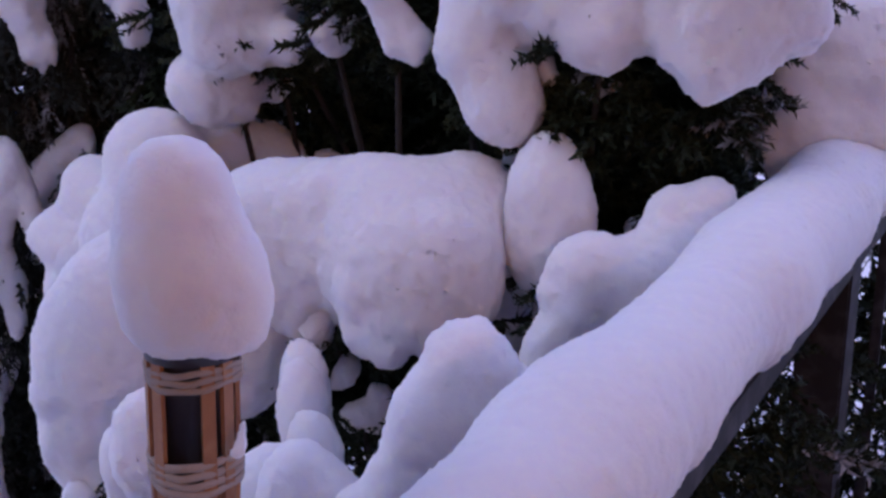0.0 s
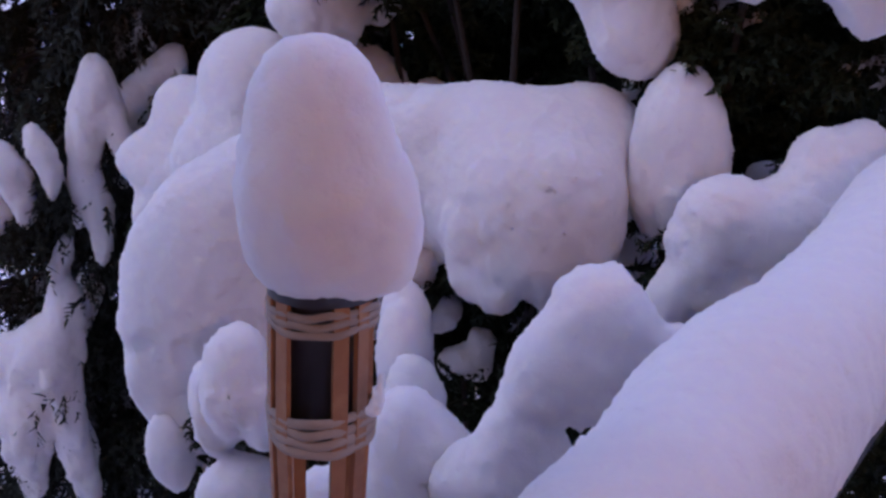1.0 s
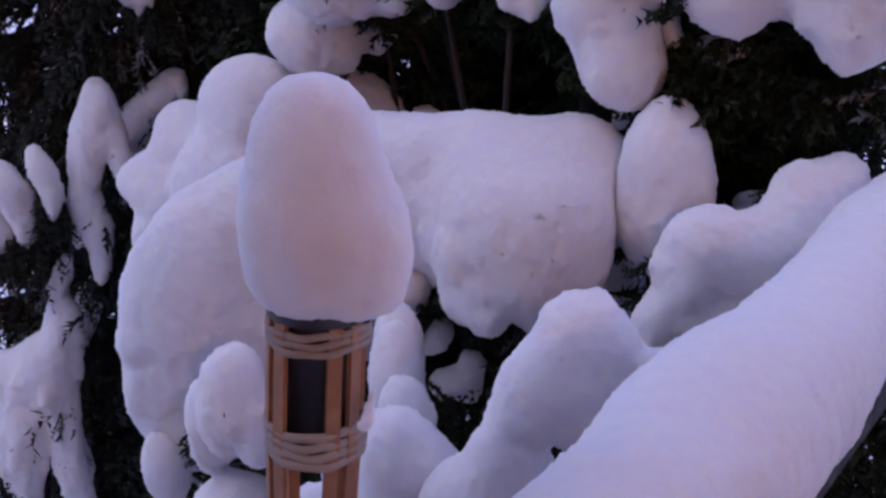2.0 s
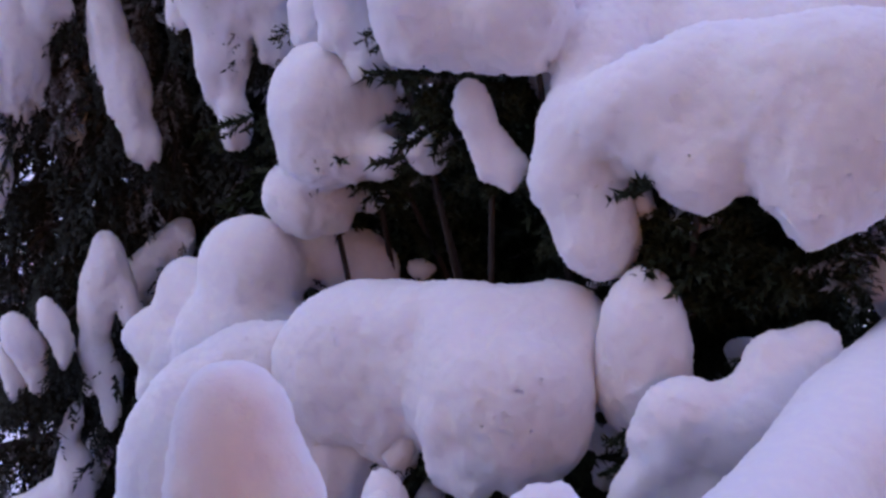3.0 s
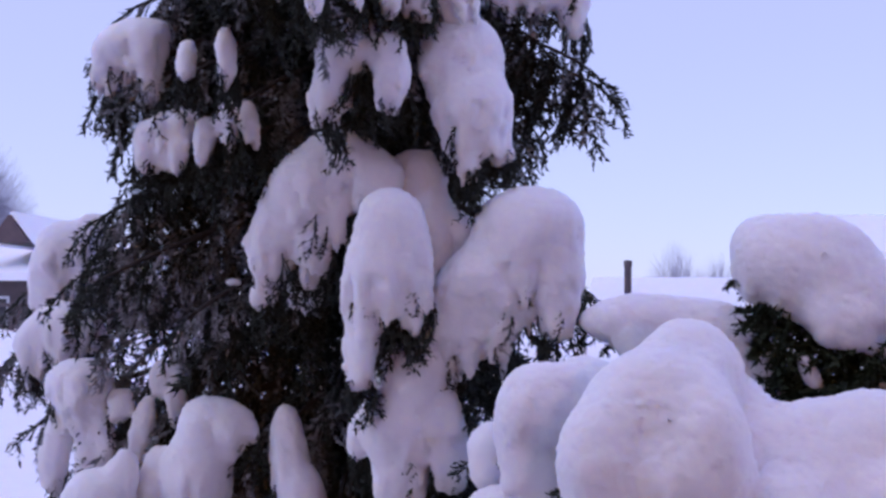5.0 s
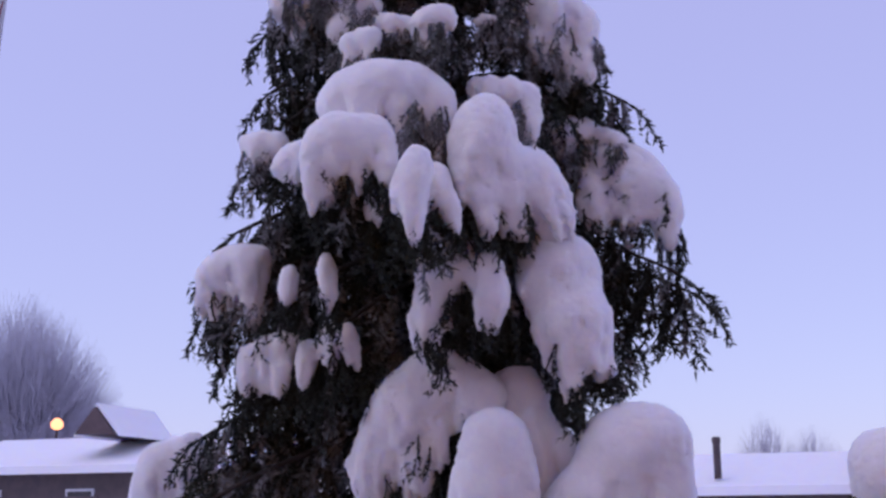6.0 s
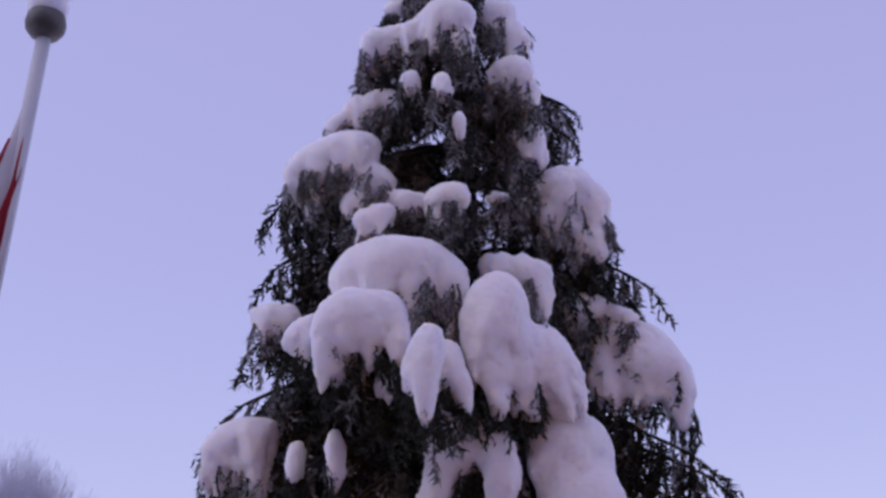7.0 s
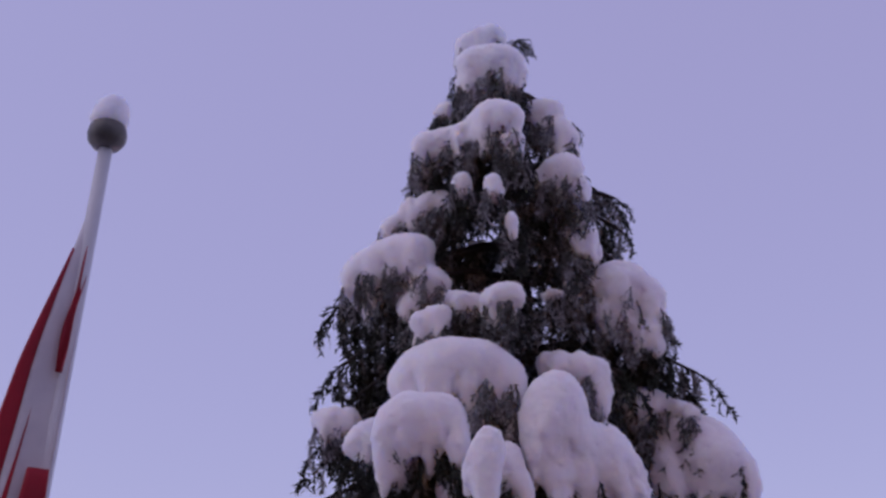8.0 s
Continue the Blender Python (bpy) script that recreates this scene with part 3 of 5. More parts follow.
shrub_snow("snow_bank", "great rolling bank of peach-tinted snow along the shrub top", "shrub snow", [
    (-0.285, 2.160, 2.067, 0.079, 0.091, 0.068, 5), (-0.108, 2.160, 2.077, 0.067, 0.089, 0.057, 0),
    (-0.198, 2.230, 2.156, 0.126, 0.107, 0.091, 0), (-0.148, 2.300, 2.252, 0.064, 0.054, 0.046, 0),
    (-0.197, 2.200, 2.061, 0.086, 0.067, 0.057, 0),
    (-0.033, 2.330, 2.002, 0.083, 0.129, 0.071, 0), (-0.074, 2.350, 2.121, 0.075, 0.091, 0.064, 0),
    (0.151, 2.350, 2.115, 0.087, 0.059, 0.049, 0), (0.041, 2.450, 2.045, 0.082, 0.094, 0.070, 0),
    (0.265, 2.350, 2.078, 0.085, 0.058, 0.048, 0),
    (0.149, 2.300, 2.096, 0.098, 0.075, 0.064, 0), (0.039, 2.300, 2.035, 0.105, 0.105, 0.089, 0),
    (0.317, 2.300, 2.073, 0.118, 0.088, 0.073, 0), (0.142, 2.250, 2.003, 0.130, 0.074, 0.063, 0),
    (0.301, 2.220, 2.001, 0.124, 0.072, 0.060, 0), (0.016, 2.180, 1.937, 0.063, 0.100, 0.054, 0),
    (0.084, 2.050, 1.915, 0.097, 0.072, 0.061, -15), (0.190, 2.050, 1.946, 0.116, 0.092, 0.077, 0),
    (0.290, 2.000, 1.929, 0.094, 0.112, 0.080, 0), (-0.024, 2.100, 1.843, 0.055, 0.080, 0.047, 0),
    (0.008, 2.100, 1.754, 0.064, 0.072, 0.055, 0), (0.019, 2.100, 1.700, 0.034, 0.032, 0.027, 0),
    (0.168, 2.000, 1.840, 0.049, 0.048, 0.040, 0), (0.324, 1.970, 1.828, 0.059, 0.068, 0.050, 10),
    (0.399, 2.000, 1.934, 0.108, 0.134, 0.092, 0), (0.415, 2.200, 2.060, 0.094, 0.087, 0.073, 0),
], 0.010, 0.07, 23)
shrub_snow("snow_lobe", "small scrap of snow under the snow bank", "shrub snow", [
    (0.175, 2.100, 1.744, 0.036, 0.013, 0.013, 8), (0.092, 2.100, 1.763, 0.013, 0.026, 0.013, -10),
], 0.010, 0.02, 24)
shrub_snow("snow_hat", "peach-tinted cap of snow over a green bush", "shrub snow", [
    (0.078, 2.640, 2.433, 0.137, 0.095, 0.079, 12), (0.177, 2.640, 2.354, 0.091, 0.071, 0.059, 25),
    (0.265, 2.640, 2.248, 0.048, 0.093, 0.041, -5), (-0.004, 2.680, 2.454, 0.062, 0.068, 0.053, 0),
    (0.327, 2.640, 2.326, 0.074, 0.141, 0.063, 0), (0.142, 2.600, 2.313, 0.043, 0.033, 0.027, 0),
], 0.011, 0.05, 25)
shrub_snow("snow_finger", "short stick of snow on a bare twig", "shrub snow", [
    (0.084, 2.600, 2.212, 0.016, 0.042, 0.016, -28),
], 0.010, 0.02, 26)
shrub_snow("snow_lobe", "low wide lobe of snow under the torch", "shrub snow", [
    (-0.577, 2.000, 1.108, 0.057, 0.078, 0.049, 0),
    (-0.306, 1.800, 1.167, 0.072, 0.070, 0.058, 0), (-0.289, 1.950, 1.216, 0.041, 0.103, 0.041, -5),
], 0.012, 0.05, 28)
shrub_snow("snow_lobe", "grey hollow lobe of snow between torch and shelf", "shrub snow", [
    (-0.288, 2.150, 1.322, 0.028, 0.057, 0.028, 0), (-0.337, 2.200, 1.338, 0.048, 0.106, 0.048, 0),
], 0.012, 0.04, 29)
shrub_snow("snow_lobe", "crumpled snow on a low twig in the shrub's shade", "shrub snow", [
    (-0.214, 2.200, 1.124, 0.049, 0.032, 0.027, 0), (-0.246, 2.200, 1.204, 0.024, 0.035, 0.021, 20),
    (-0.186, 2.200, 1.168, 0.024, 0.022, 0.018, 0),
], 0.011, 0.025, 30)
shrub_snow("snow_scrap", "scrap of snow on the torch's lower binding", "", [
    (-0.189, 0.985, 1.585, 0.004, 0.014, 0.004, 5), (-0.193, 0.980, 1.575, 0.005, 0.004, 0.003, 0),
], 0.004, 0.006, 31)


def rail_snow():
    blobs = []
    n = 140
    for k in range(n):
        u = -0.4 + 3.4 * k / (n - 1)
        p = RAIL_A + RUN * u
        r = 0.07 + 0.008 * max(u, -0.2) + 0.006 * noise.noise(Vector((k * 0.1, 7, 1)))
        h = r * 1.02
        q = p - SIDE * 0.01 + Vector((0, 0, h * 1.05 + 0.008 * max(0, u - 1) + 0.008 * noise.noise(Vector((k * 0.09, 3, 1)))))
        blobs.append((q.x, q.y, q.z, r, h, r * 1.1, 0))
    thing("snow_roll", mesh_of("snow_roll", *soft_body("snow_roll", blobs, 0.0075, 0.03, 0.008, 0.0018, 5, 0.0, 0.005)), SNOW, "thick roll of snow lying along the railing", "snow")


rail_snow()


def build_shrub(at, label, pick, seed, fill, kits=BUSHY, mat=YEW):
    """An evergreen shrub: stems that fork up to the snow clumps and a dense mass of sprays."""
    rng = np.random.default_rng(seed)
    shrub = empty("evergreen_shrub", at, label, "shrub", "evergreen shrubs")
    mine = [b for b in SHRUB_BLOBS if pick(b)]
    base = Vector(at)
    for b in mine[::5]:
        tip = Vector(b[:3])
        mid = base.lerp(tip, 0.5) + Vector((0.05 * rng.normal(), 0.12, -0.1))
        pts = [base, base.lerp(mid, 0.5), mid, tip]
        v, f = tube([p - base for p in pts], [0.018, 0.014, 0.010, 0.005], 6)
        part("stem", mesh_of("stem", v, f), BARK, shrub)
    places = []
    skin = np.array(mine)
    others = np.array(SHRUB_BLOBS)
    for x, y, z, a, h, c, lean in mine:
        for k in range(int(26 + 500 * a * h / 0.05 * 0.05)):
            w = rng.uniform(0, 2 * math.pi)
            s = rng.uniform(0.1, 0.95)
            p = (x + a * s * math.cos(w), y + c * s * math.sin(w) + 0.015, z - h * math.sqrt(1 - s * s) * 0.8)
            d = (math.cos(w), 0.7 * math.sin(w) + 0.15, -rng.uniform(0.3, 0.9))
            if buried([p[i] + 0.06 * d[i] for i in range(3)], skin, 1.2) or buried(p, others, 0.9):
                continue
            places.append(((p[0], p[1] + 0.025, p[2]), d, rng.uniform(0.25, 0.55)))
    for lo, hi, count in fill:
        for k in range(count):
            p = [rng.uniform(lo[i], hi[i]) for i in range(3)]
            d = (rng.normal(), -0.6 + 0.5 * rng.normal(), -0.3 + 0.5 * rng.normal())
            if buried([p[i] + 0.07 * d[i] for i in range(3)], skin, 1.12) or buried(p, others, 0.85):
                continue
            places.append((p, d, rng.uniform(0.9, 1.9) if p[1] > 2.8 else rng.uniform(0.5, 1.1)))
    places = [((p[0] - at[0], p[1] - at[1], p[2] - at[2]), d, s) for p, d, s in places]
    dusted = places[5::23]
    tagged(part("dusted_foliage", sprays("dusted_foliage", dusted, kits, rng), FROST, shrub, "needle tips dusted with snow"), kind="stuff")
    me = sprays("foliage", places, kits, rng)
    tagged(part("foliage", me, mat, shrub, "dark green needle foliage"), kind="stuff")
    return shrub


build_shrub((-0.15, 2.75, 0), "dense dark evergreen shrub bowed under heavy snow beside the torch", lambda b: b[0] < 0.08 and b[2] < 1.95, 3, [((-0.75, 2.72, 0.7), (0.25, 3.5, 1.9), 1050), ((-0.5, 2.2, 1.0), (0.1, 2.6, 1.32), 260)])
build_shrub((0.45, 2.5, 0), "dark evergreen shrub with snowy tips beside the railing", lambda b: b[0] >= 0.08 and b[2] < 1.75, 4, [((0.1, 2.6, 0.6), (0.5, 3.5, 1.8), 800), ((0.4, 3.6, 0.6), (1.9, 4.2, 1.8), 380), ((0.0, 1.75, 0.9), (0.5, 2.3, 1.38), 260), ((0.6, 2.1, 0.25), (1.35, 3.1, 1.2), 420)])
build_shrub((0.25, 2.75, 0), "tall evergreen shrub topped by a bank of snow", lambda b: b[2] >= 1.75 and b[1] < 2.5, 5, [((-0.4, 2.62, 1.4), (0.5, 3.2, 1.95), 560), ((-0.28, 2.28, 1.78), (0.06, 2.45, 1.95), 110), ((0.06, 2.05, 1.66), (0.42, 2.35, 1.83), 200), ((-0.55, 2.45, 1.7), (-0.3, 2.7, 1.9), 80)])
build_shrub((0.35, 3.0, 0), "green needle bush with a peach-tinted snow cap", lambda b: b[2] >= 1.75 and b[1] >= 2.5, 6, [((0.0, 2.66, 1.7), (0.55, 3.1, 2.22), 320), ((0.02, 2.6, 2.14), (0.3, 2.8, 2.36), 170)])

thing("twig", mesh_of("twig", *tube([(-0.845, 2.58, 1.437), (-0.81, 2.575, 1.428), (-0.775, 2.57, 1.418)], [0.003, 0.0026, 0.0015], 6)), BARK, "thin bare twig lying on the snow mound", "twig")

# ---------------------------------------------------------------- the conifer
AXIS = [(-1.06, 3.25, -0.1), (-1.05, 3.2, 1.0), (-1.0, 3.15, 2.2), (-0.97, 3.1, 3.1), (-0.99, 3.05, 4.0), (-1.0, 2.98, 4.47)]
TREE_BLOBS = []


def axis_at(z):
    for a, b in zip(AXIS, AXIS[1:]):
        if z <= b[2]:
            return Vector(a).lerp(Vector(b), (z - a[2]) / (b[2] - a[2]))
    return Vector(AXIS[-1])


def tree_snow(name, label, group, blobs, step, melt, seed):
    core, tongues = shaggy(blobs, np.random.default_rng(seed))
    for me in pieces(name, *soft_body(name, core, min(step, 0.0085), melt, min(0.010, 0.13 * sorted(b[3] for b in blobs)[len(blobs) // 2]), 0.0027, seed + 50, 0.0015, 0.013, tongues)):
        thing(name, me, SNOW, label, "snow", group)
    TREE_BLOBS.append(blobs)


tree_snow("snow_clump", "long hanging clump of snow on a drooping conifer branch", "tree snow", [
    (-1.301, 2.900, 2.053, 0.094, 0.069, 0.059, 10), (-1.343, 2.900, 1.918, 0.088, 0.150, 0.075, 8),
    (-1.395, 2.900, 1.731, 0.056, 0.147, 0.048, 6), (-1.472, 2.900, 1.855, 0.038, 0.138, 0.032, 10),
    (-1.227, 2.900, 2.043, 0.050, 0.033, 0.028, 40),
], 0.011, 0.04, 1)
tree_snow("snow_clump", "slim finger of snow on a hanging conifer twig", "tree snow", [
    (-1.121, 2.920, 2.003, 0.043, 0.102, 0.036, -6), (-1.076, 2.920, 1.852, 0.052, 0.124, 0.044, -14),
    (-1.022, 2.920, 1.731, 0.033, 0.047, 0.028, -15),
], 0.010, 0.03, 2)
tree_snow("snow_clump", "grey finger of snow in the conifer's shade", "tree snow", [
    (-1.244, 3.020, 1.854, 0.037, 0.112, 0.032, 0),
], 0.011, 0.03, 3)
tree_snow("snow_clump", "ragged hanging cone of snow on a conifer branch", "tree snow", [
    (-0.719, 2.760, 2.228, 0.061, 0.076, 0.052, 15), (-0.764, 2.760, 2.164, 0.081, 0.089, 0.069, 15),
    (-0.788, 2.760, 2.081, 0.089, 0.092, 0.076, 5), (-0.688, 2.760, 2.061, 0.038, 0.094, 0.032, -4),
    (-0.796, 2.760, 1.959, 0.059, 0.074, 0.050, 0), (-0.775, 2.760, 1.832, 0.029, 0.061, 0.025, -3),
    (-0.874, 2.760, 2.057, 0.033, 0.055, 0.028, 22),
], 0.010, 0.04, 4)
tree_snow("snow_clump", "drooping fan of snow at the conifer's skirt", "tree snow", [
    (-1.737, 3.000, 2.129, 0.096, 0.074, 0.063, -5), (-1.788, 3.000, 2.008, 0.030, 0.127, 0.025, 8),
    (-1.702, 3.000, 1.982, 0.031, 0.103, 0.026, 0), (-1.657, 3.000, 2.027, 0.025, 0.079, 0.021, -5),
], 0.012, 0.04, 5)
tree_snow("snow_clump", "low lobe of snow on the conifer's skirt", "tree snow", [
    (-1.517, 2.850, 1.912, 0.042, 0.076, 0.035, 0), (-1.581, 2.850, 1.844, 0.095, 0.092, 0.078, 30),
    (-1.669, 2.850, 1.722, 0.042, 0.101, 0.036, 15), (-1.531, 2.850, 1.759, 0.030, 0.078, 0.026, -5),
], 0.012, 0.04, 6)
tree_snow("snow_clump", "hanging lobe of snow on a conifer side branch", "tree snow", [
    (-1.906, 3.200, 2.475, 0.075, 0.101, 0.063, -15), (-1.826, 3.200, 2.491, 0.059, 0.110, 0.050, 0),
    (-1.957, 3.200, 2.411, 0.049, 0.083, 0.042, 10),
], 0.012, 0.04, 7)
tree_snow("snow_clump", "rounded lobe of snow on a conifer side branch", "tree snow", [
    (-1.887, 3.150, 2.282, 0.096, 0.069, 0.061, -15), (-1.972, 3.150, 2.218, 0.058, 0.072, 0.049, -10),
    (-1.819, 3.200, 2.267, 0.042, 0.054, 0.036, 0),
], 0.012, 0.04, 8)
tree_snow("snow_clump", "thin frosting of snow on feathery conifer twigs", "tree snow", [
    (-1.546, 3.000, 2.027, 0.029, 0.084, 0.025, 12), (-1.458, 3.000, 2.126, 0.019, 0.070, 0.016, 5),
    (-1.615, 3.000, 2.081, 0.038, 0.047, 0.032, 25), (-1.502, 3.000, 2.162, 0.029, 0.038, 0.025, 0),
], 0.011, 0.025, 9)
tree_snow("snow_clump", "large shaggy clump of snow on a conifer bough", "tree snow", [
    (-0.939, 2.750, 2.684, 0.087, 0.067, 0.057, 10), (-1.015, 2.750, 2.607, 0.106, 0.100, 0.085, -20),
    (-1.092, 2.750, 2.509, 0.067, 0.106, 0.057, 12), (-1.112, 2.750, 2.412, 0.031, 0.067, 0.026, 5),
    (-1.002, 2.750, 2.497, 0.055, 0.086, 0.047, 0), (-0.851, 2.750, 2.634, 0.070, 0.061, 0.052, 25),
], 0.010, 0.04, 10)
tree_snow("snow_clump", "long shaggy tongue of snow on a conifer bough", "tree snow", [
    (-0.795, 2.660, 2.515, 0.076, 0.088, 0.065, 0), (-0.803, 2.660, 2.423, 0.076, 0.086, 0.065, 0),
    (-0.834, 2.660, 2.404, 0.064, 0.106, 0.054, 5), (-0.850, 2.660, 2.276, 0.034, 0.094, 0.029, 4),
    (-0.749, 2.660, 2.439, 0.046, 0.093, 0.039, -5), (-0.737, 2.660, 2.357, 0.023, 0.059, 0.020, -4),
], 0.010, 0.04, 11)
tree_snow("snow_clump", "steep shoulder of snow high on a conifer bough", "tree snow", [
    (-0.776, 2.800, 2.653, 0.073, 0.055, 0.047, 0), (-0.744, 2.800, 2.572, 0.049, 0.098, 0.042, -12),
    (-0.718, 2.800, 2.474, 0.027, 0.073, 0.023, -10), (-0.661, 2.800, 2.510, 0.027, 0.049, 0.023, -20),
], 0.010, 0.04, 12)
tree_snow("snow_clump", "broad hunched clump of snow at the conifer's side", "tree snow", [
    (-0.502, 2.750, 2.509, 0.122, 0.104, 0.089, 0), (-0.436, 2.750, 2.404, 0.062, 0.084, 0.052, 0),
    (-0.589, 2.750, 2.398, 0.097, 0.095, 0.081, -25), (-0.655, 2.750, 2.335, 0.069, 0.083, 0.059, 15),
    (-0.572, 2.750, 2.285, 0.054, 0.065, 0.046, 0), (-0.636, 2.750, 2.229, 0.035, 0.060, 0.030, 0),
    (-0.452, 2.750, 2.329, 0.032, 0.049, 0.027, 0), (-0.704, 2.750, 2.272, 0.058, 0.063, 0.049, 20),
], 0.011, 0.05, 13)
tree_snow("snow_clump", "small pad of snow tucked under a bough", "tree snow", [
    (-1.077, 2.900, 2.377, 0.047, 0.033, 0.029, 0),
], 0.011, 0.03, 14)
tree_snow("snow_clump", "rounded clump of snow with a dark needle tip", "tree snow", [
    (-1.481, 2.750, 2.969, 0.105, 0.067, 0.059, -15), (-1.535, 2.750, 2.908, 0.047, 0.061, 0.040, 0),
    (-1.427, 2.750, 2.896, 0.037, 0.055, 0.031, 0),
], 0.011, 0.03, 15)
tree_snow("snow_clump", "fringed ledge of snow on a flat bough", "tree snow", [
    (-1.362, 2.720, 2.759, 0.083, 0.042, 0.037, -15), (-1.409, 2.700, 2.718, 0.029, 0.045, 0.024, 10),
    (-1.322, 2.700, 2.715, 0.025, 0.041, 0.021, 0), (-1.258, 2.700, 2.733, 0.031, 0.053, 0.026, 0),
    (-1.202, 2.700, 2.770, 0.038, 0.062, 0.032, 0), (-1.151, 2.700, 2.762, 0.028, 0.061, 0.028, -5),
], 0.010, 0.025, 16)
tree_snow("snow_clump", "small teardrop of snow on a hanging twig", "tree snow", [
    (-1.171, 2.600, 2.923, 0.018, 0.040, 0.018, 0), (-1.165, 2.600, 2.878, 0.012, 0.036, 0.012, -5),
    (-1.286, 2.650, 2.912, 0.019, 0.039, 0.019, 10),
], 0.009, 0.02, 17)
tree_snow("snow_clump", "forked clump of snow hanging from a bough", "tree snow", [
    (-0.905, 2.650, 2.918, 0.062, 0.078, 0.052, 10), (-0.933, 2.630, 2.826, 0.038, 0.086, 0.038, 5),
    (-0.820, 2.650, 2.900, 0.055, 0.059, 0.047, -30), (-0.786, 2.630, 2.844, 0.039, 0.057, 0.034, 10),
    (-0.854, 2.680, 2.960, 0.044, 0.031, 0.027, 0),
], 0.010, 0.03, 18)
tree_snow("snow_clump", "heavy tapering clump of snow on the tree's flank", "tree snow", [
    (-0.654, 2.750, 2.896, 0.097, 0.112, 0.082, -8), (-0.620, 2.720, 2.788, 0.085, 0.095, 0.072, -8),
    (-0.629, 2.700, 2.699, 0.038, 0.067, 0.033, 0), (-0.567, 2.740, 2.776, 0.027, 0.081, 0.027, -5),
], 0.010, 0.04, 19)
tree_snow("snow_clump", "leaning roll of snow along a bough", "tree snow", [
    (-0.802, 2.620, 3.180, 0.080, 0.122, 0.068, 12), (-0.778, 2.720, 3.348, 0.091, 0.033, 0.033, 10),
    (-0.711, 2.720, 3.284, 0.033, 0.067, 0.033, -15), (-0.739, 2.650, 3.090, 0.043, 0.092, 0.043, 0),
    (-0.678, 2.700, 3.085, 0.058, 0.121, 0.058, -22), (-0.658, 2.720, 3.008, 0.046, 0.042, 0.036, 0),
    (-0.805, 2.600, 3.082, 0.031, 0.042, 0.027, 0), (-0.790, 2.600, 3.023, 0.013, 0.031, 0.013, 0),
], 0.010, 0.04, 20)
tree_snow("snow_clump", "wide rounded hood of snow on a conifer bough", "tree snow", [
    (-1.049, 2.600, 3.321, 0.151, 0.088, 0.075, -8), (-0.930, 2.620, 3.301, 0.072, 0.071, 0.060, 25),
    (-0.903, 2.620, 3.243, 0.038, 0.059, 0.032, 0), (-0.979, 2.580, 3.293, 0.033, 0.074, 0.033, 0),
], 0.010, 0.035, 21)
tree_snow("snow_clump", "pointed lobe of snow on a conifer bough", "tree snow", [
    (-1.109, 2.500, 3.179, 0.078, 0.066, 0.056, -25), (-1.146, 2.500, 3.122, 0.041, 0.061, 0.035, 15),
    (-1.253, 2.600, 3.186, 0.064, 0.043, 0.037, -30), (-1.032, 2.520, 3.185, 0.056, 0.065, 0.048, 0),
    (-0.985, 2.500, 3.135, 0.023, 0.063, 0.023, 0),
], 0.010, 0.025, 22)
tree_snow("snow_clump", "slender drop of snow hanging in front of the needles", "tree snow", [
    (-0.909, 2.450, 3.077, 0.042, 0.075, 0.035, 8), (-0.915, 2.450, 3.009, 0.028, 0.057, 0.028, 0),
    (-0.889, 2.550, 3.089, 0.029, 0.049, 0.025, 0), (-0.863, 2.550, 3.035, 0.022, 0.041, 0.019, -10),
], 0.009, 0.025, 23)
tree_snow("snow_clump", "small scrap of snow among the needles", "tree snow", [
    (-1.028, 2.550, 3.060, 0.030, 0.032, 0.025, 0), (-1.096, 2.550, 3.092, 0.021, 0.026, 0.018, 20),
], 0.009, 0.02, 24)
tree_snow("snow_clump", "sagging clump of snow on the tree's outer bough", "tree snow", [
    (-0.576, 2.950, 3.226, 0.111, 0.054, 0.053, 12), (-0.489, 2.950, 3.161, 0.083, 0.068, 0.056, 35),
    (-0.431, 2.950, 3.086, 0.042, 0.071, 0.035, 0), (-0.600, 2.920, 3.133, 0.043, 0.073, 0.036, 0),
    (-0.520, 2.920, 3.142, 0.045, 0.060, 0.038, 0),
], 0.010, 0.03, 25)
tree_snow("snow_clump", "small hood of snow on a short bough", "tree snow", [
    (-0.643, 2.900, 3.298, 0.065, 0.034, 0.028, 5), (-0.546, 2.900, 3.267, 0.038, 0.024, 0.020, 20),
    (-0.665, 2.900, 3.256, 0.023, 0.034, 0.020, 0),
], 0.010, 0.025, 26)
tree_snow("snow_clump", "flat pad of snow on a twig end", "tree snow", [
    (-1.383, 2.700, 3.279, 0.064, 0.016, 0.017, 5), (-1.367, 2.700, 3.260, 0.033, 0.016, 0.016, 0),
], 0.009, 0.02, 27)
tree_snow("snow_clump", "round hood of snow near the top of the tree", "tree snow", [
    (-1.204, 2.650, 3.663, 0.110, 0.068, 0.061, -12), (-1.298, 2.650, 3.636, 0.054, 0.046, 0.041, -20),
    (-1.112, 2.650, 3.593, 0.057, 0.041, 0.037, 30), (-1.257, 2.630, 3.576, 0.024, 0.039, 0.021, 0),
    (-1.150, 2.630, 3.530, 0.030, 0.035, 0.025, 0),
], 0.009, 0.03, 28)
tree_snow("snow_clump", "ledge of snow across the upper boughs", "tree snow", [
    (-1.023, 2.650, 3.527, 0.065, 0.027, 0.028, 12), (-0.912, 2.620, 3.516, 0.056, 0.034, 0.031, -5),
    (-0.928, 2.620, 3.474, 0.016, 0.031, 0.014, 0), (-1.087, 2.600, 3.470, 0.055, 0.032, 0.029, -12),
    (-1.116, 2.600, 3.419, 0.014, 0.016, 0.013, 0),
], 0.009, 0.025, 29)
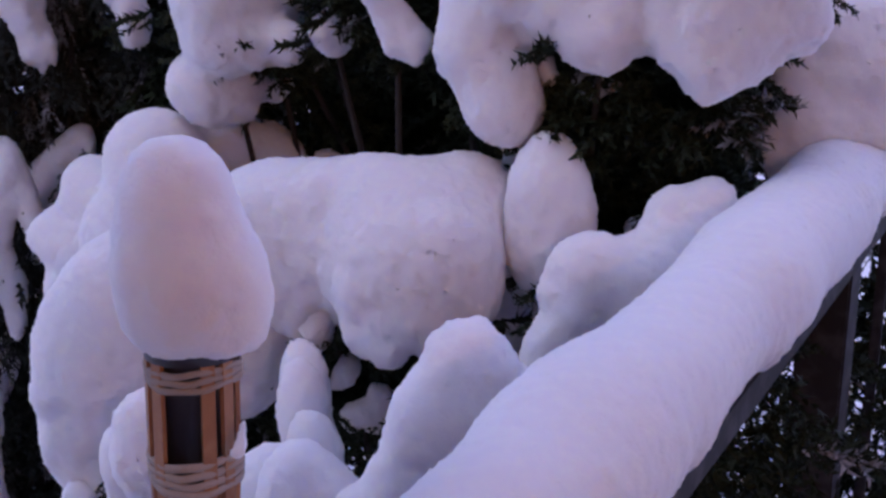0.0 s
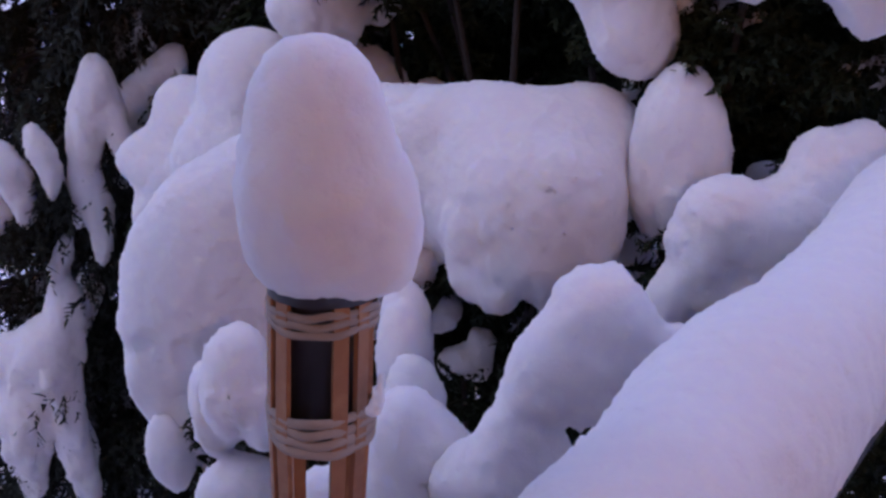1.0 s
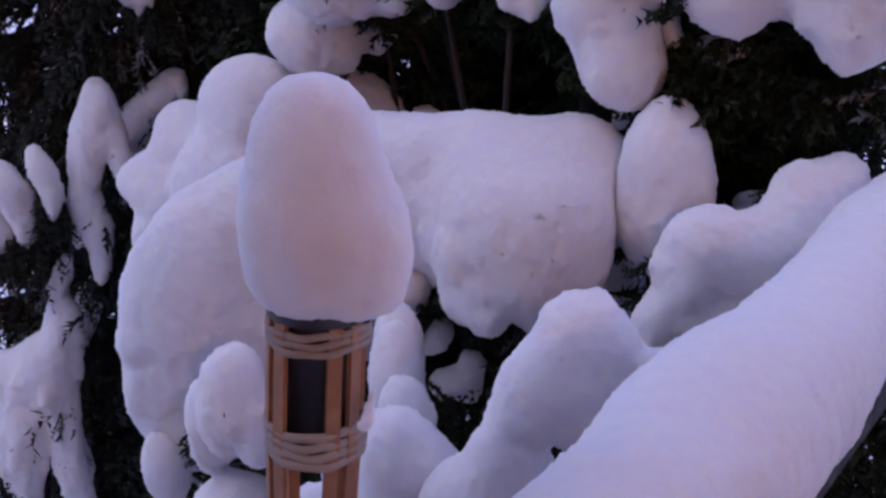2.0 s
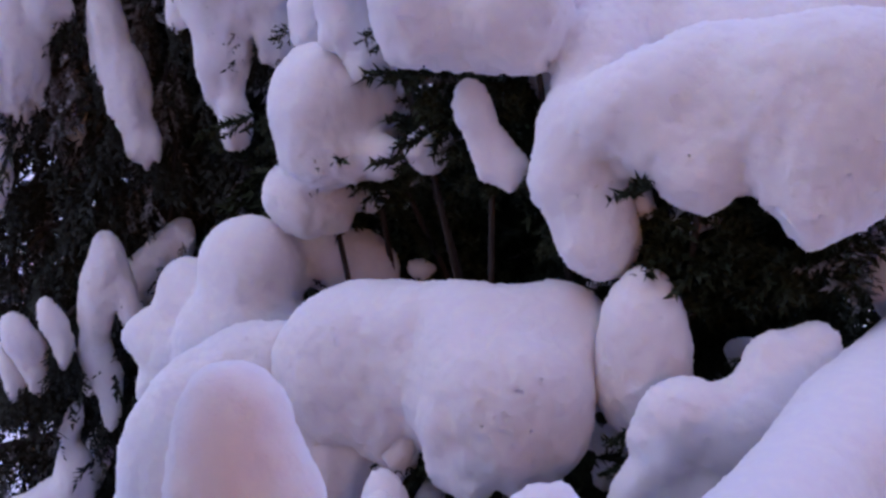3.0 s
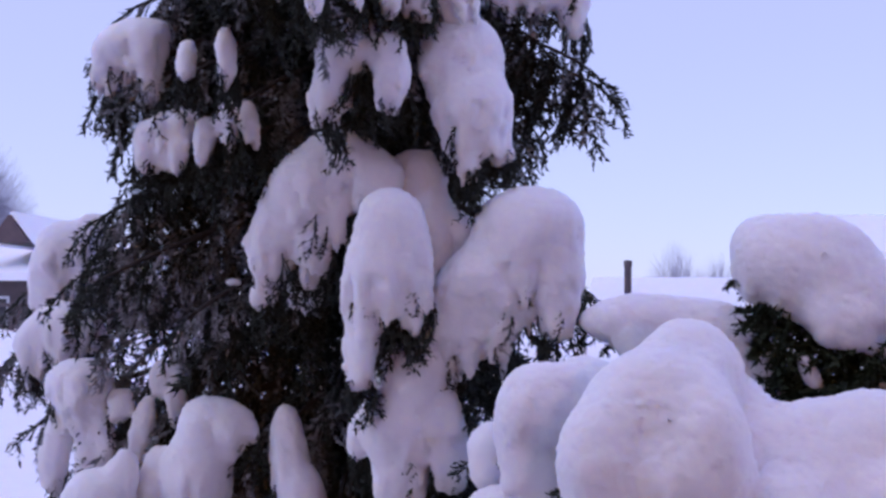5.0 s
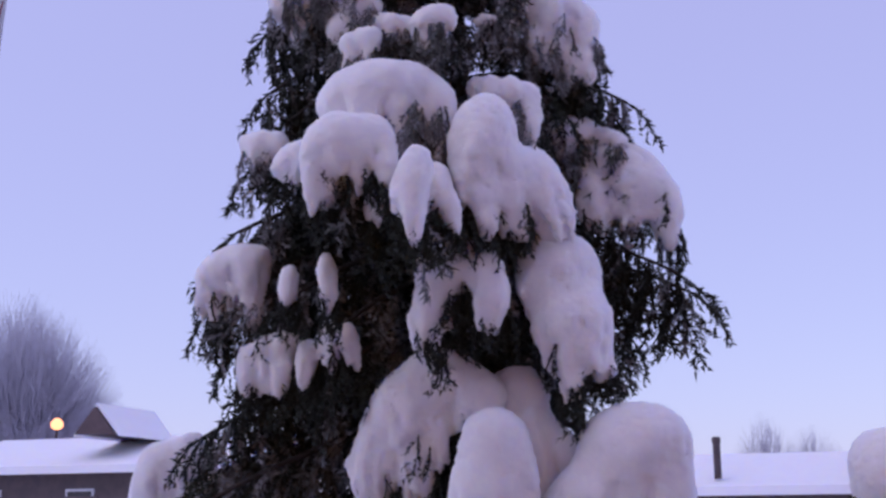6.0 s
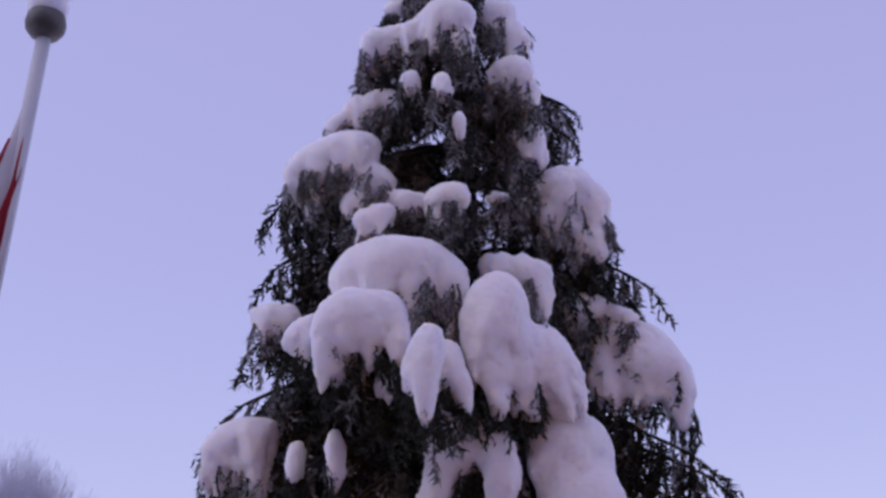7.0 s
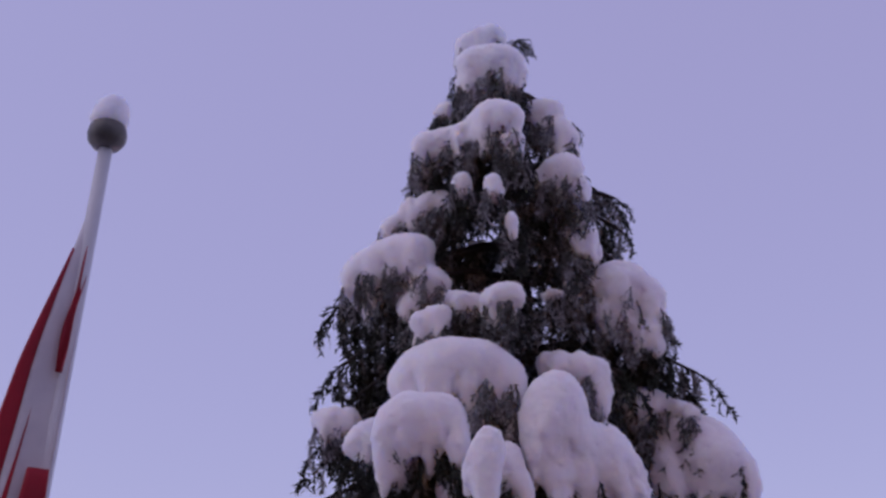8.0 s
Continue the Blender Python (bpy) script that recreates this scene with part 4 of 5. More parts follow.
tree_snow("snow_clump", "hanging fan of snow on an upper bough", "tree snow", [
    (-0.674, 2.850, 3.592, 0.078, 0.066, 0.057, 5), (-0.603, 2.870, 3.544, 0.048, 0.070, 0.041, -8),
    (-0.704, 2.830, 3.512, 0.042, 0.050, 0.036, 0), (-0.632, 2.850, 3.472, 0.023, 0.055, 0.023, 0),
    (-0.591, 2.850, 3.458, 0.016, 0.045, 0.016, 0), (-0.774, 2.800, 3.547, 0.032, 0.040, 0.027, 0),
    (-0.812, 2.750, 3.555, 0.029, 0.018, 0.016, 30),
], 0.009, 0.025, 30)
tree_snow("snow_clump", "upper shoulder of snow down the tree's flank", "tree snow", [
    (-0.757, 2.800, 3.727, 0.047, 0.077, 0.040, -15), (-0.783, 2.800, 3.809, 0.044, 0.050, 0.038, 0),
    (-0.770, 2.800, 3.632, 0.026, 0.048, 0.023, 0),
], 0.009, 0.025, 31)
tree_snow("snow_clump", "lobed cap of snow near the treetop", "tree snow", [
    (-0.796, 2.750, 3.894, 0.062, 0.043, 0.037, -20), (-0.759, 2.770, 3.839, 0.041, 0.045, 0.035, 0),
    (-0.858, 2.750, 3.863, 0.036, 0.029, 0.025, -20),
], 0.009, 0.025, 32)
tree_snow("snow_clump", "rounded cap of snow near the treetop", "tree snow", [
    (-0.842, 2.800, 4.102, 0.062, 0.042, 0.036, 5), (-0.795, 2.800, 4.029, 0.040, 0.052, 0.033, -10),
    (-0.783, 2.800, 3.966, 0.033, 0.037, 0.029, 0),
], 0.009, 0.025, 33)
tree_snow("snow_clump", "soft hood of snow just below the treetop", "tree snow", [
    (-0.923, 2.650, 4.013, 0.072, 0.055, 0.048, 10), (-0.887, 2.650, 3.932, 0.041, 0.045, 0.035, -10),
    (-0.999, 2.670, 4.001, 0.058, 0.037, 0.032, 0),
], 0.009, 0.025, 34)
tree_snow("snow_clump", "outer tuft of snow near the treetop", "tree snow", [
    (-1.134, 2.700, 4.008, 0.044, 0.039, 0.034, 0), (-1.154, 2.700, 3.951, 0.025, 0.036, 0.022, 5),
    (-1.065, 2.700, 4.027, 0.043, 0.024, 0.021, 0), (-1.015, 2.680, 3.948, 0.040, 0.018, 0.018, -10),
    (-1.098, 2.750, 4.145, 0.025, 0.018, 0.016, 0),
], 0.009, 0.02, 35)
tree_snow("snow_clump", "small inner lobe of snow among needles", "tree snow", [
    (-0.924, 2.600, 3.805, 0.024, 0.034, 0.021, -10), (-0.879, 2.600, 3.704, 0.013, 0.027, 0.013, 0),
    (-1.016, 2.620, 3.845, 0.022, 0.020, 0.017, 0),
], 0.009, 0.02, 36)
tree_snow("snow_clump", "thin arch of snow on an upper bough", "tree snow", [
    (-1.146, 2.700, 3.836, 0.075, 0.018, 0.018, -5), (-1.226, 2.700, 3.794, 0.044, 0.012, 0.013, -35),
    (-1.091, 2.700, 3.814, 0.039, 0.018, 0.018, 0),
], 0.009, 0.02, 37)
tree_snow("snow_clump", "snow cap bending the very top of the tree", "tree snow", [
    (-0.963, 2.720, 4.235, 0.093, 0.050, 0.042, 5), (-0.995, 2.750, 4.338, 0.065, 0.032, 0.032, -15),
    (-1.032, 2.750, 4.310, 0.036, 0.041, 0.031, 20), (-1.014, 2.700, 4.176, 0.038, 0.028, 0.023, 0),
    (-0.898, 2.740, 4.193, 0.034, 0.052, 0.030, 0),
], 0.008, 0.02, 38)
tree_snow("snow_clump", "tall ragged finger of snow low on the conifer", "tree snow", [
    (-1.104, 2.850, 1.467, 0.033, 0.060, 0.028, -8), (-1.127, 2.850, 1.375, 0.041, 0.091, 0.034, 8),
    (-1.139, 2.850, 1.257, 0.033, 0.093, 0.028, -2), (-1.108, 2.850, 1.169, 0.031, 0.060, 0.026, -10),
    (-1.064, 2.850, 1.393, 0.018, 0.066, 0.015, -15), (-1.105, 2.850, 1.091, 0.025, 0.044, 0.021, 0),
], 0.011, 0.035, 39)
tree_snow("snow_clump", "grey shaded drape of snow behind the lower twigs", "tree snow", [
    (-1.011, 3.000, 1.470, 0.082, 0.037, 0.031, -40), (-1.072, 3.000, 1.381, 0.053, 0.064, 0.045, 30),
    (-1.101, 3.000, 1.271, 0.034, 0.054, 0.029, 0),
], 0.012, 0.035, 40)
tree_snow("snow_clump", "small leaning finger of snow on a lower twig", "tree snow", [
    (-1.299, 2.800, 1.254, 0.037, 0.078, 0.037, -25), (-1.268, 2.800, 1.187, 0.022, 0.045, 0.022, -10),
], 0.010, 0.02, 41)
tree_snow("snow_clump", "small leaning drop of snow on a lower twig", "tree snow", [
    (-1.221, 2.800, 1.314, 0.030, 0.066, 0.030, -28), (-1.191, 2.800, 1.261, 0.021, 0.033, 0.018, 0),
], 0.010, 0.02, 42)
tree_snow("snow_clump", "thin drop of snow on a lower twig", "tree snow", [
    (-1.338, 2.800, 1.196, 0.019, 0.068, 0.019, -22),
], 0.010, 0.02, 43)
tree_snow("snow_clump", "wide drape of bluish snow on the lowest boughs", "tree snow", [
    (-1.198, 2.850, 0.908, 0.051, 0.088, 0.043, -5), (-1.257, 2.850, 0.794, 0.079, 0.106, 0.067, 20),
    (-1.310, 2.850, 0.642, 0.074, 0.121, 0.063, 5), (-1.208, 2.850, 0.711, 0.040, 0.145, 0.034, -5),
    (-1.307, 2.850, 0.513, 0.034, 0.081, 0.029, 0), (-1.185, 2.850, 0.544, 0.032, 0.111, 0.027, -8),
    (-1.357, 2.850, 0.757, 0.041, 0.093, 0.035, 5), (-1.202, 2.850, 1.040, 0.026, 0.074, 0.022, 15),
], 0.013, 0.04, 44)
tree_snow("snow_clump", "narrow drape of bluish snow on a low bough", "tree snow", [
    (-1.193, 2.900, 0.528, 0.035, 0.097, 0.035, -5), (-1.179, 2.950, 0.944, 0.034, 0.092, 0.034, 20),
], 0.012, 0.03, 45)
tree_snow("snow_clump", "lobe of snow low under the shrub's edge", "tree snow", [
    (-0.668, 2.300, 0.806, 0.048, 0.056, 0.041, 0), (-0.753, 2.350, 0.905, 0.049, 0.050, 0.041, 0),
], 0.012, 0.03, 46)


def reach(z):
    return 0.50 * max(4.56 - z, 0.02) ** 0.62


def build_conifer():
    rng = np.random.default_rng(11)
    base = Vector((AXIS[0][0], AXIS[0][1], 0))
    tree = empty("conifer", base, "tall dark conifer with drooping boughs laden with snow", "tree")
    rad = [0.085, 0.075, 0.058, 0.04, 0.018, 0.006]
    part("trunk", mesh_of("trunk", *tube([Vector(p) - base for p in AXIS], rad, 14)), BARK, tree, "dark bark trunk")
    lumps = []
    clumps = np.array([b for blobs in TREE_BLOBS for b in blobs])

    def bough(start, tip, sag, dense, frosty, thick=0.012, drape=False):
        mid = start.lerp(tip, 0.55) + Vector((0, 0, sag))
        pts = []
        for k in range(9):
            u = k / 8
            pts.append(start * (1 - u) ** 2 + mid * 2 * u * (1 - u) + tip * u * u)
        limb = part("bough", mesh_of("bough", *tube([p - base for p in pts], [thick * (1 - 0.8 * k / 8) + 0.002 for k in range(9)], 6)), BARK, tree)
        size = (tip - start).length
        places, white = [], []
        n = max(6, int(size / 0.026 * dense))
        for k in range(n):
            u = 0.12 + 0.88 * (k + rng.random()) / n
            p = start * (1 - u) ** 2 + mid * 2 * u * (1 - u) + tip * u * u
            ahead = (mid - start) * (1 - u) + (tip - mid) * u
            ahead.normalize()
            side = ahead.cross(Vector((0, 0, 1)))
            s = rng.choice((-1, 1)) * rng.uniform(0.3, 1.1)
            d = ahead * rng.uniform(0.5, 1.0) + side * s + Vector((0, 0, -rng.uniform(0.15, 0.8)))
            if drape and u > 0.35:
                d = ahead * rng.uniform(0.1, 0.5) + side * s * 0.25 + Vector((0, 0, -1))
            item = (p - base, d, rng.uniform(0.55, 1.05) * min(1.0, 0.5 + size))
            (white if rng.random() < frosty else places).append(item)
            if u < 0.88 and rng.random() < frosty * 0.12:
                lumps.append((p - base + Vector((0, 0, 0.012)), rng.uniform(0.006, 0.013)))
        places.append((tip - base, (tip - mid), min(0.8, size * 1.4)))
        if places:
            tagged(part("needles", sprays("needles", places, KITS, rng), NEEDLE, limb), kind="stuff")
        if white:
            tagged(part("frosted_needles", sprays("frosted_needles", white, KITS, rng), FROST, limb, "needles dusted with snow"), kind="stuff")

    # boughs under the snow clumps
    for blobs in TREE_BLOBS:
        big = max(blobs, key=lambda b: b[3] * b[4])
        c = Vector(big[:3]) + Vector((0, 0.02, -0.3 * big[4]))
        start = axis_at(c.z + 0.18)
        out = (c - start)
        side = Vector((out.x, max(out.y, 0), 0))
        tip = c + side * (0.12 + 0.1 * rng.random()) + Vector((0, 0.05, -0.45 * big[4] - 0.02))
        bough(start, tip, 0.10, 0.9, 0.4)
        places, snowy = [], []
        for x, y, z, a, h, cc, lean in blobs:
            for k in range(int(9 + 1100 * a * cc)):
                w = rng.uniform(0, 2 * math.pi)
                s = rng.uniform(0.1, 0.95)
                p = Vector((x + a * s * math.cos(w), y + cc * s * math.sin(w) + 0.01, z - h * math.sqrt(1 - s * s) * 0.9)) - base
                d = (0.7 * math.cos(w), 0.4 * math.sin(w) + 0.15, -1.0)
                if buried(p + base + Vector(d) * 0.05, clumps, 1.05):
                    continue
                places.append((p, d, rng.uniform(0.3, 0.65)))
            for k in range(int(180 * a) if z > 3.2 else 0):
                w = rng.uniform(-2.7, -0.45)
                s = rng.uniform(0.6, 1.0)
                p = Vector((x + a * s * math.cos(w), y + cc * s * math.sin(w), z - h * rng.uniform(0.3, 0.9))) - base
                snowy.append((p, (0.7 * math.cos(w), -0.25, -1.0), rng.uniform(0.3, 0.6)))
        if snowy:
            tagged(part("frosting", sprays("frosting", snowy, KITS, rng), FROST, tree, "needle tips dusted with snow"), kind="stuff")
        if places:
            tagged(part("hanging_needles", sprays("hanging_needles", places, KITS, rng), NEEDLE, tree), kind="stuff")
    # longer boughs that stand out of the outline
    for tip in ((-1.49, 2.95, 3.69), (-1.44, 2.95, 3.52), (-1.33, 2.95, 3.45), (-1.47, 2.95, 3.37), (-1.47, 2.95, 3.15), (-1.60, 2.95, 3.06),
                (-1.34, 2.95, 3.92), (-0.67, 2.95, 3.78), (-0.51, 2.95, 3.37), (-0.57, 2.95, 3.36), (-0.41, 2.95, 2.93), (-0.55, 2.95, 2.90),
                (-0.52, 2.95, 2.99), (-0.38, 2.95, 2.88), (-0.54, 2.95, 2.79), (-1.54, 2.95, 2.81), (-1.53, 2.95, 2.64), (-1.54, 2.95, 3.04)):
        for k in range(2 if tip[0] < -1 else 1):
            end = Vector(tip) + Vector((0.03, 0.04, 0.03)) * (k * rng.normal())
            bough(axis_at(tip[2] + 0.16), end, 0.09, 1.6, 0.3, 0.007, True)
    # boughs all round, in loose whorls
    z = 0.42
    while z < 4.4:
        count = 12 if z < 2.1 else 9 if z < 3.6 else 6
        first = rng.uniform(0, 6.28)
        for k in range(count):
            w = first + 2 * math.pi * k / count + 0.3 * rng.normal()
            back = math.sin(w) > 0.35
            if back and z > 2.2 and rng.random() < 0.4:
                continue
            left = math.cos(w) < -0.3
            size = reach(z) * rng.uniform(0.72, 1.08) * ((1.15 if z < 2.0 else 1.0) if left else 0.88)
            start = axis_at(z + 0.05 * rng.normal())
            if not left and z < 3.3:
                size *= 0.62 if z < 2.95 else 0.8
            if math.sin(w) < -0.25:
                size = min(size, (0.2 if z < 2.45 else 0.38) / -math.sin(w))
            tip = start + Vector((math.cos(w) * size, math.sin(w) * size, -0.22 * size - 0.10 * rng.random()))
            bough(start, tip, 0.06 * rng.random() + 0.05, 0.62 if back and z > 2.1 else 1.05 if z < 2.1 else 0.8, 0.22 if z < 1.9 else 0.68 if left or z > 3.0 else 0.5)
        z += 0.15 if z < 2.3 else 0.17 if z < 3.6 else 0.12
    # the dense shaded inside of the crown, fuller on its open side
    inner, dusted = [], []
    for k in range(1500):
        z = 0.35 + 2.9 * rng.random() ** 1.1
        w = rng.uniform(0, 2 * math.pi)
        left = math.cos(w) < 0
        far = reach(z) * rng.uniform(0.1, (0.9 if left else 0.42) * (1 if z < 2.5 else 0.6))
        p = axis_at(z) + Vector((math.cos(w) * far, math.sin(w) * far * (0.6 if math.sin(w) > 0 else 0.3), -0.2 * far))
        d = (math.cos(w) + 0.4 * rng.normal(), 0.5 * math.sin(w) + 0.3 * rng.normal(), -rng.uniform(0.2, 0.9))
        (dusted if left and z > 1.9 and rng.random() < 0.45 else inner).append((p - base, d, rng.uniform(0.8, 1.5)))
    tagged(part("inner_needles", sprays("inner_needles", inner, KITS, rng), NEEDLE, tree), kind="stuff")
    tagged(part("dusted_needles", sprays("dusted_needles", dusted, KITS, rng), FROST, tree, "needles dusted with snow"), kind="stuff")
    # leader bent over by its snow cap
    top = Vector(AXIS[-1])
    bough(axis_at(4.4), top + Vector((0.07, -0.03, -0.02)), 0.05, 0.8, 0.3, 0.005)
    bough(axis_at(4.42), top + Vector((-0.04, -0.02, -0.03)), 0.03, 0.8, 0.3, 0.005)
    # small snow on twigs
    bm = bmesh.new()
    bmesh.ops.create_icosphere(bm, subdivisions=2, radius=1)
    sv = np.array([v.co[:] for v in bm.verts])
    sf = np.array([[v.index for v in f.verts] for f in bm.faces])
    bm.free()
    vs, fs, k = [], [], 0
    for p, s in lumps:
        q = sv * (1 + 0.25 * lattice(sv, 1.7, s * 900))[:, None] * (s * rng.uniform(0.8, 1.6), s * rng.uniform(0.8, 1.4), s * rng.uniform(0.5, 0.9))
        vs.append(q + np.array(p))
        fs.append(sf + k)
        k += len(sv)
    tagged(part("snow_dusting", mesh_of("snow_dusting", np.concatenate(vs), np.concatenate(fs)), SNOW, tree, "small pads of snow on the twigs"), kind="stuff")


build_conifer()


# ---------------------------------------------------------------- flagpole
def build_flagpole():
    at = Vector((-2.735, 3.0, 0))
    top = 4.39
    pole = empty("flagpole", at, "white flagpole with a dark ball finial", "flagpole")
    lean = Vector((0.075, 0, 1))
    part("shaft", mesh_of("shaft", *tube([lean * 0, lean * 2.2, lean * top], [0.034, 0.031, 0.023], 16)), POLE, pole, "white painted shaft")
    ball = part("finial", lathe([(0.02, 0), (0.045, 0.008), (0.062, 0.03), (0.066, 0.055), (0.06, 0.085), (0.035, 0.115), (0.01, 0.12)]), FINIAL, pole, "dark ball finial")
    ball.location = lean * top
    flag = empty("flag", at, "limp red and white flag furled against the pole", "flag")
    # folds of cloth: (width offset left, right) as the flag spreads downwards
    def fold(name, mat, z0, z1, edge_a, edge_b, front):
        rows, cols = 26, 9
        verts, faces = [], []
        for side in (0, 1):
            for i in range(rows):
                u = i / (rows - 1)
                z = z0 + (z1 - z0) * u
                a, b = edge_a(u), edge_b(u)
                for j in range(cols):
                    v = j / (cols - 1)
                    x = a + (b - a) * v
                    loose = min(1, 0.12 + 1.8 * (4.12 - z))
                    d = front * loose + loose * 0.012 * math.sin(v * 5 + u * 3) + 0.006 * math.sin(u * 11 + v * 2) + 0.004 * side
                    verts.append((x * 0.79 + lean.x * z, x * 0.61 - d, z))
        for side in (0, 1):
            for i in range(rows - 1):
                for j in range(cols - 1):
                    k = side * rows * cols + i * cols + j
                    q = (k, k + 1, k + cols + 1, k + cols)
                    faces.append(q if side else q[::-1])
        n = rows * cols
        rim = [j for j in range(cols)] + [i * cols + cols - 1 for i in range(1, rows)] + [(rows - 1) * cols + j for j in range(cols - 2, -1, -1)] + [i * cols for i in range(rows - 2, 0, -1)]
        for a, b in zip(rim, rim[1:] + rim[:1]):
            faces.append((a, b, b + n, a + n))
        part(name, mesh_of(name, verts, faces), mat, flag)

    z0, z1 = 4.12, 2.3
    fold("white_fold", FLAG_WHITE, z0, z1, lambda u: -0.02 - 0.15 * u, lambda u: 0.022 + 0.055 * u, 0.04)
    fold("red_fold", FLAG_RED, z0 - 0.1, z1, lambda u: -0.03 - 0.28 * u, lambda u: -0.02 - 0.075 * u, 0.052)
    fold("red_stripe", FLAG_RED, z0 - 0.05, z0 - 0.52, lambda u: 0.018 - 0.004 * u, lambda u: 0.025 + 0.016 * u, 0.062)
    fold("red_patch", FLAG_RED, z0 - 0.82, z1, lambda u: -0.01 - 0.02 * u, lambda u: 0.048 + 0.03 * u, 0.062)
    cap = [(at.x + lean.x * top, at.y, top + 0.115, 0.062, 0.05, 0.062, 0), (at.x + lean.x * top + 0.015, at.y, top + 0.155, 0.052, 0.05, 0.052, 0)]
    thing("snow_hat", mesh_of("snow_hat", *soft_body("snow_hat", cap, 0.008, 0.03, 0.004, 0.002, 8)), SNOW, "little cap of snow on the flagpole finial", "snow")


build_flagpole()


# ---------------------------------------------------------------- distance
def prism(outline, y0, y1):
    """Bmesh of an (x, z) outline drawn out from y0 to y1."""
    bm = bmesh.new()
    a = [bm.verts.new((x, y0, z)) for x, z in outline]
    b = [bm.verts.new((x, y1, z)) for x, z in outline]
    bm.faces.new(a)
    bm.faces.new(b[::-1])
    for i in range(len(a)):
        j = (i + 1) % len(a)
        bm.faces.new((a[j], a[i], b[i], b[j]))
    bmesh.ops.recalc_face_normals(bm, faces=bm.faces[:])
    return bm


def build_house(at, label, w, d, eave, ridge, gable, chimney):
    """A far house: walls, snowed roof with its ridge along x, a small front gable, windows and a chimney pipe."""
    house = empty("house", at, label, "house", "houses beyond the field")
    part("wall", box(w, d, eave, 0), BRICK, house)
    o = 0.5
    slope = prism([(-d / 2 - o, eave - 0.15), (0, ridge), (d / 2 + o, eave - 0.15), (d / 2 + o, eave + 0.1), (0, ridge + 0.3), (-d / 2 - o, eave + 0.1)], -w / 2 - o, w / 2 + o)
    roof = part("roof", slope, SNOW, house, "roof white with snow")
    roof.rotation_euler = (0, 0, radians(-90))
    ends = prism([(-d / 2, eave - 0.05), (d / 2, eave - 0.05), (0, ridge)], -w / 2, w / 2)
    part("gable_wall", ends, GABLE, house).rotation_euler = (0, 0, radians(-90))
    for k in range(3):
        win = part("window", box(1.0, 0.06, 1.1, 0.01), POLE, house)
        win.location = (-w / 2 + w * (k + 0.5) / 3, -d / 2 - 0.03, eave - 1.7)
        p = part("pane", box(0.84, 0.03, 0.94, 0), PANE, win)
        p.location = (0, -0.03, 0.08)
    if gable:
        gx, gw, gz = gable
        face = part("dormer", prism([(-gw / 2, -gw * 0.62), (gw / 2, -gw * 0.62), (0, 0)], -d / 2 - 0.1, 0), GABLE, house, "dark gabled dormer")
        face.location = (gx, 0, gz)
        for s in (-1, 1):
            e = part("dormer_roof", prism([(0, 0.12), (s * (gw / 2 + 0.12), -gw * 0.62 - 0.02), (s * (gw / 2 + 0.12), -gw * 0.62 - 0.08), (0, 0.0)], -d / 2 + 0.05, 0), SNOW, house)
            e.location = (gx, 0, gz)
    if chimney:
        c = part("chimney", lathe([(0.1, 0), (0.1, 0.95), (0.12, 0.97), (0.12, 1.1), (0.08, 1.13)], 12), BRICK, house, "dark chimney pipe")
        c.location = chimney
    return house


build_house((-21.5, 36.0, 2.1), "dark house with a gabled dormer and a snowed roof", 10, 7, 1.7, 2.6, (0.4, 1.35, 3.6), None)
build_house((-0.4, 36.5, 1.6), "low house with a snow-covered roof and a chimney pipe", 5.5, 6, 1.3, 2.1, None, (-2.0, -3.0, 1.6))
build_house((7.2, 33.0, 2.0), "dark house corner with a snowed roof beyond the bushes", 8, 6, 2.2, 3.2, None, (-2.9, 0, 2.2))


def build_fence():
    fence = empty("fence", (-20.5, 29.5, 2.1), "low rail fence along the snowy field", "fence")
    for k in range(9):
        p = part("post", box(0.12, 0.12, 0.95, 0.01), BRICK, fence)
        p.location = (-6 + 1.5 * k, 0, -0.1)
    for z in (0.12, 0.72):
        r = part("rail", box(12.2, 0.06, 0.1, 0.01), BRICK, fence)
        r.location = (0, 0, z)
    return fence


build_fence()


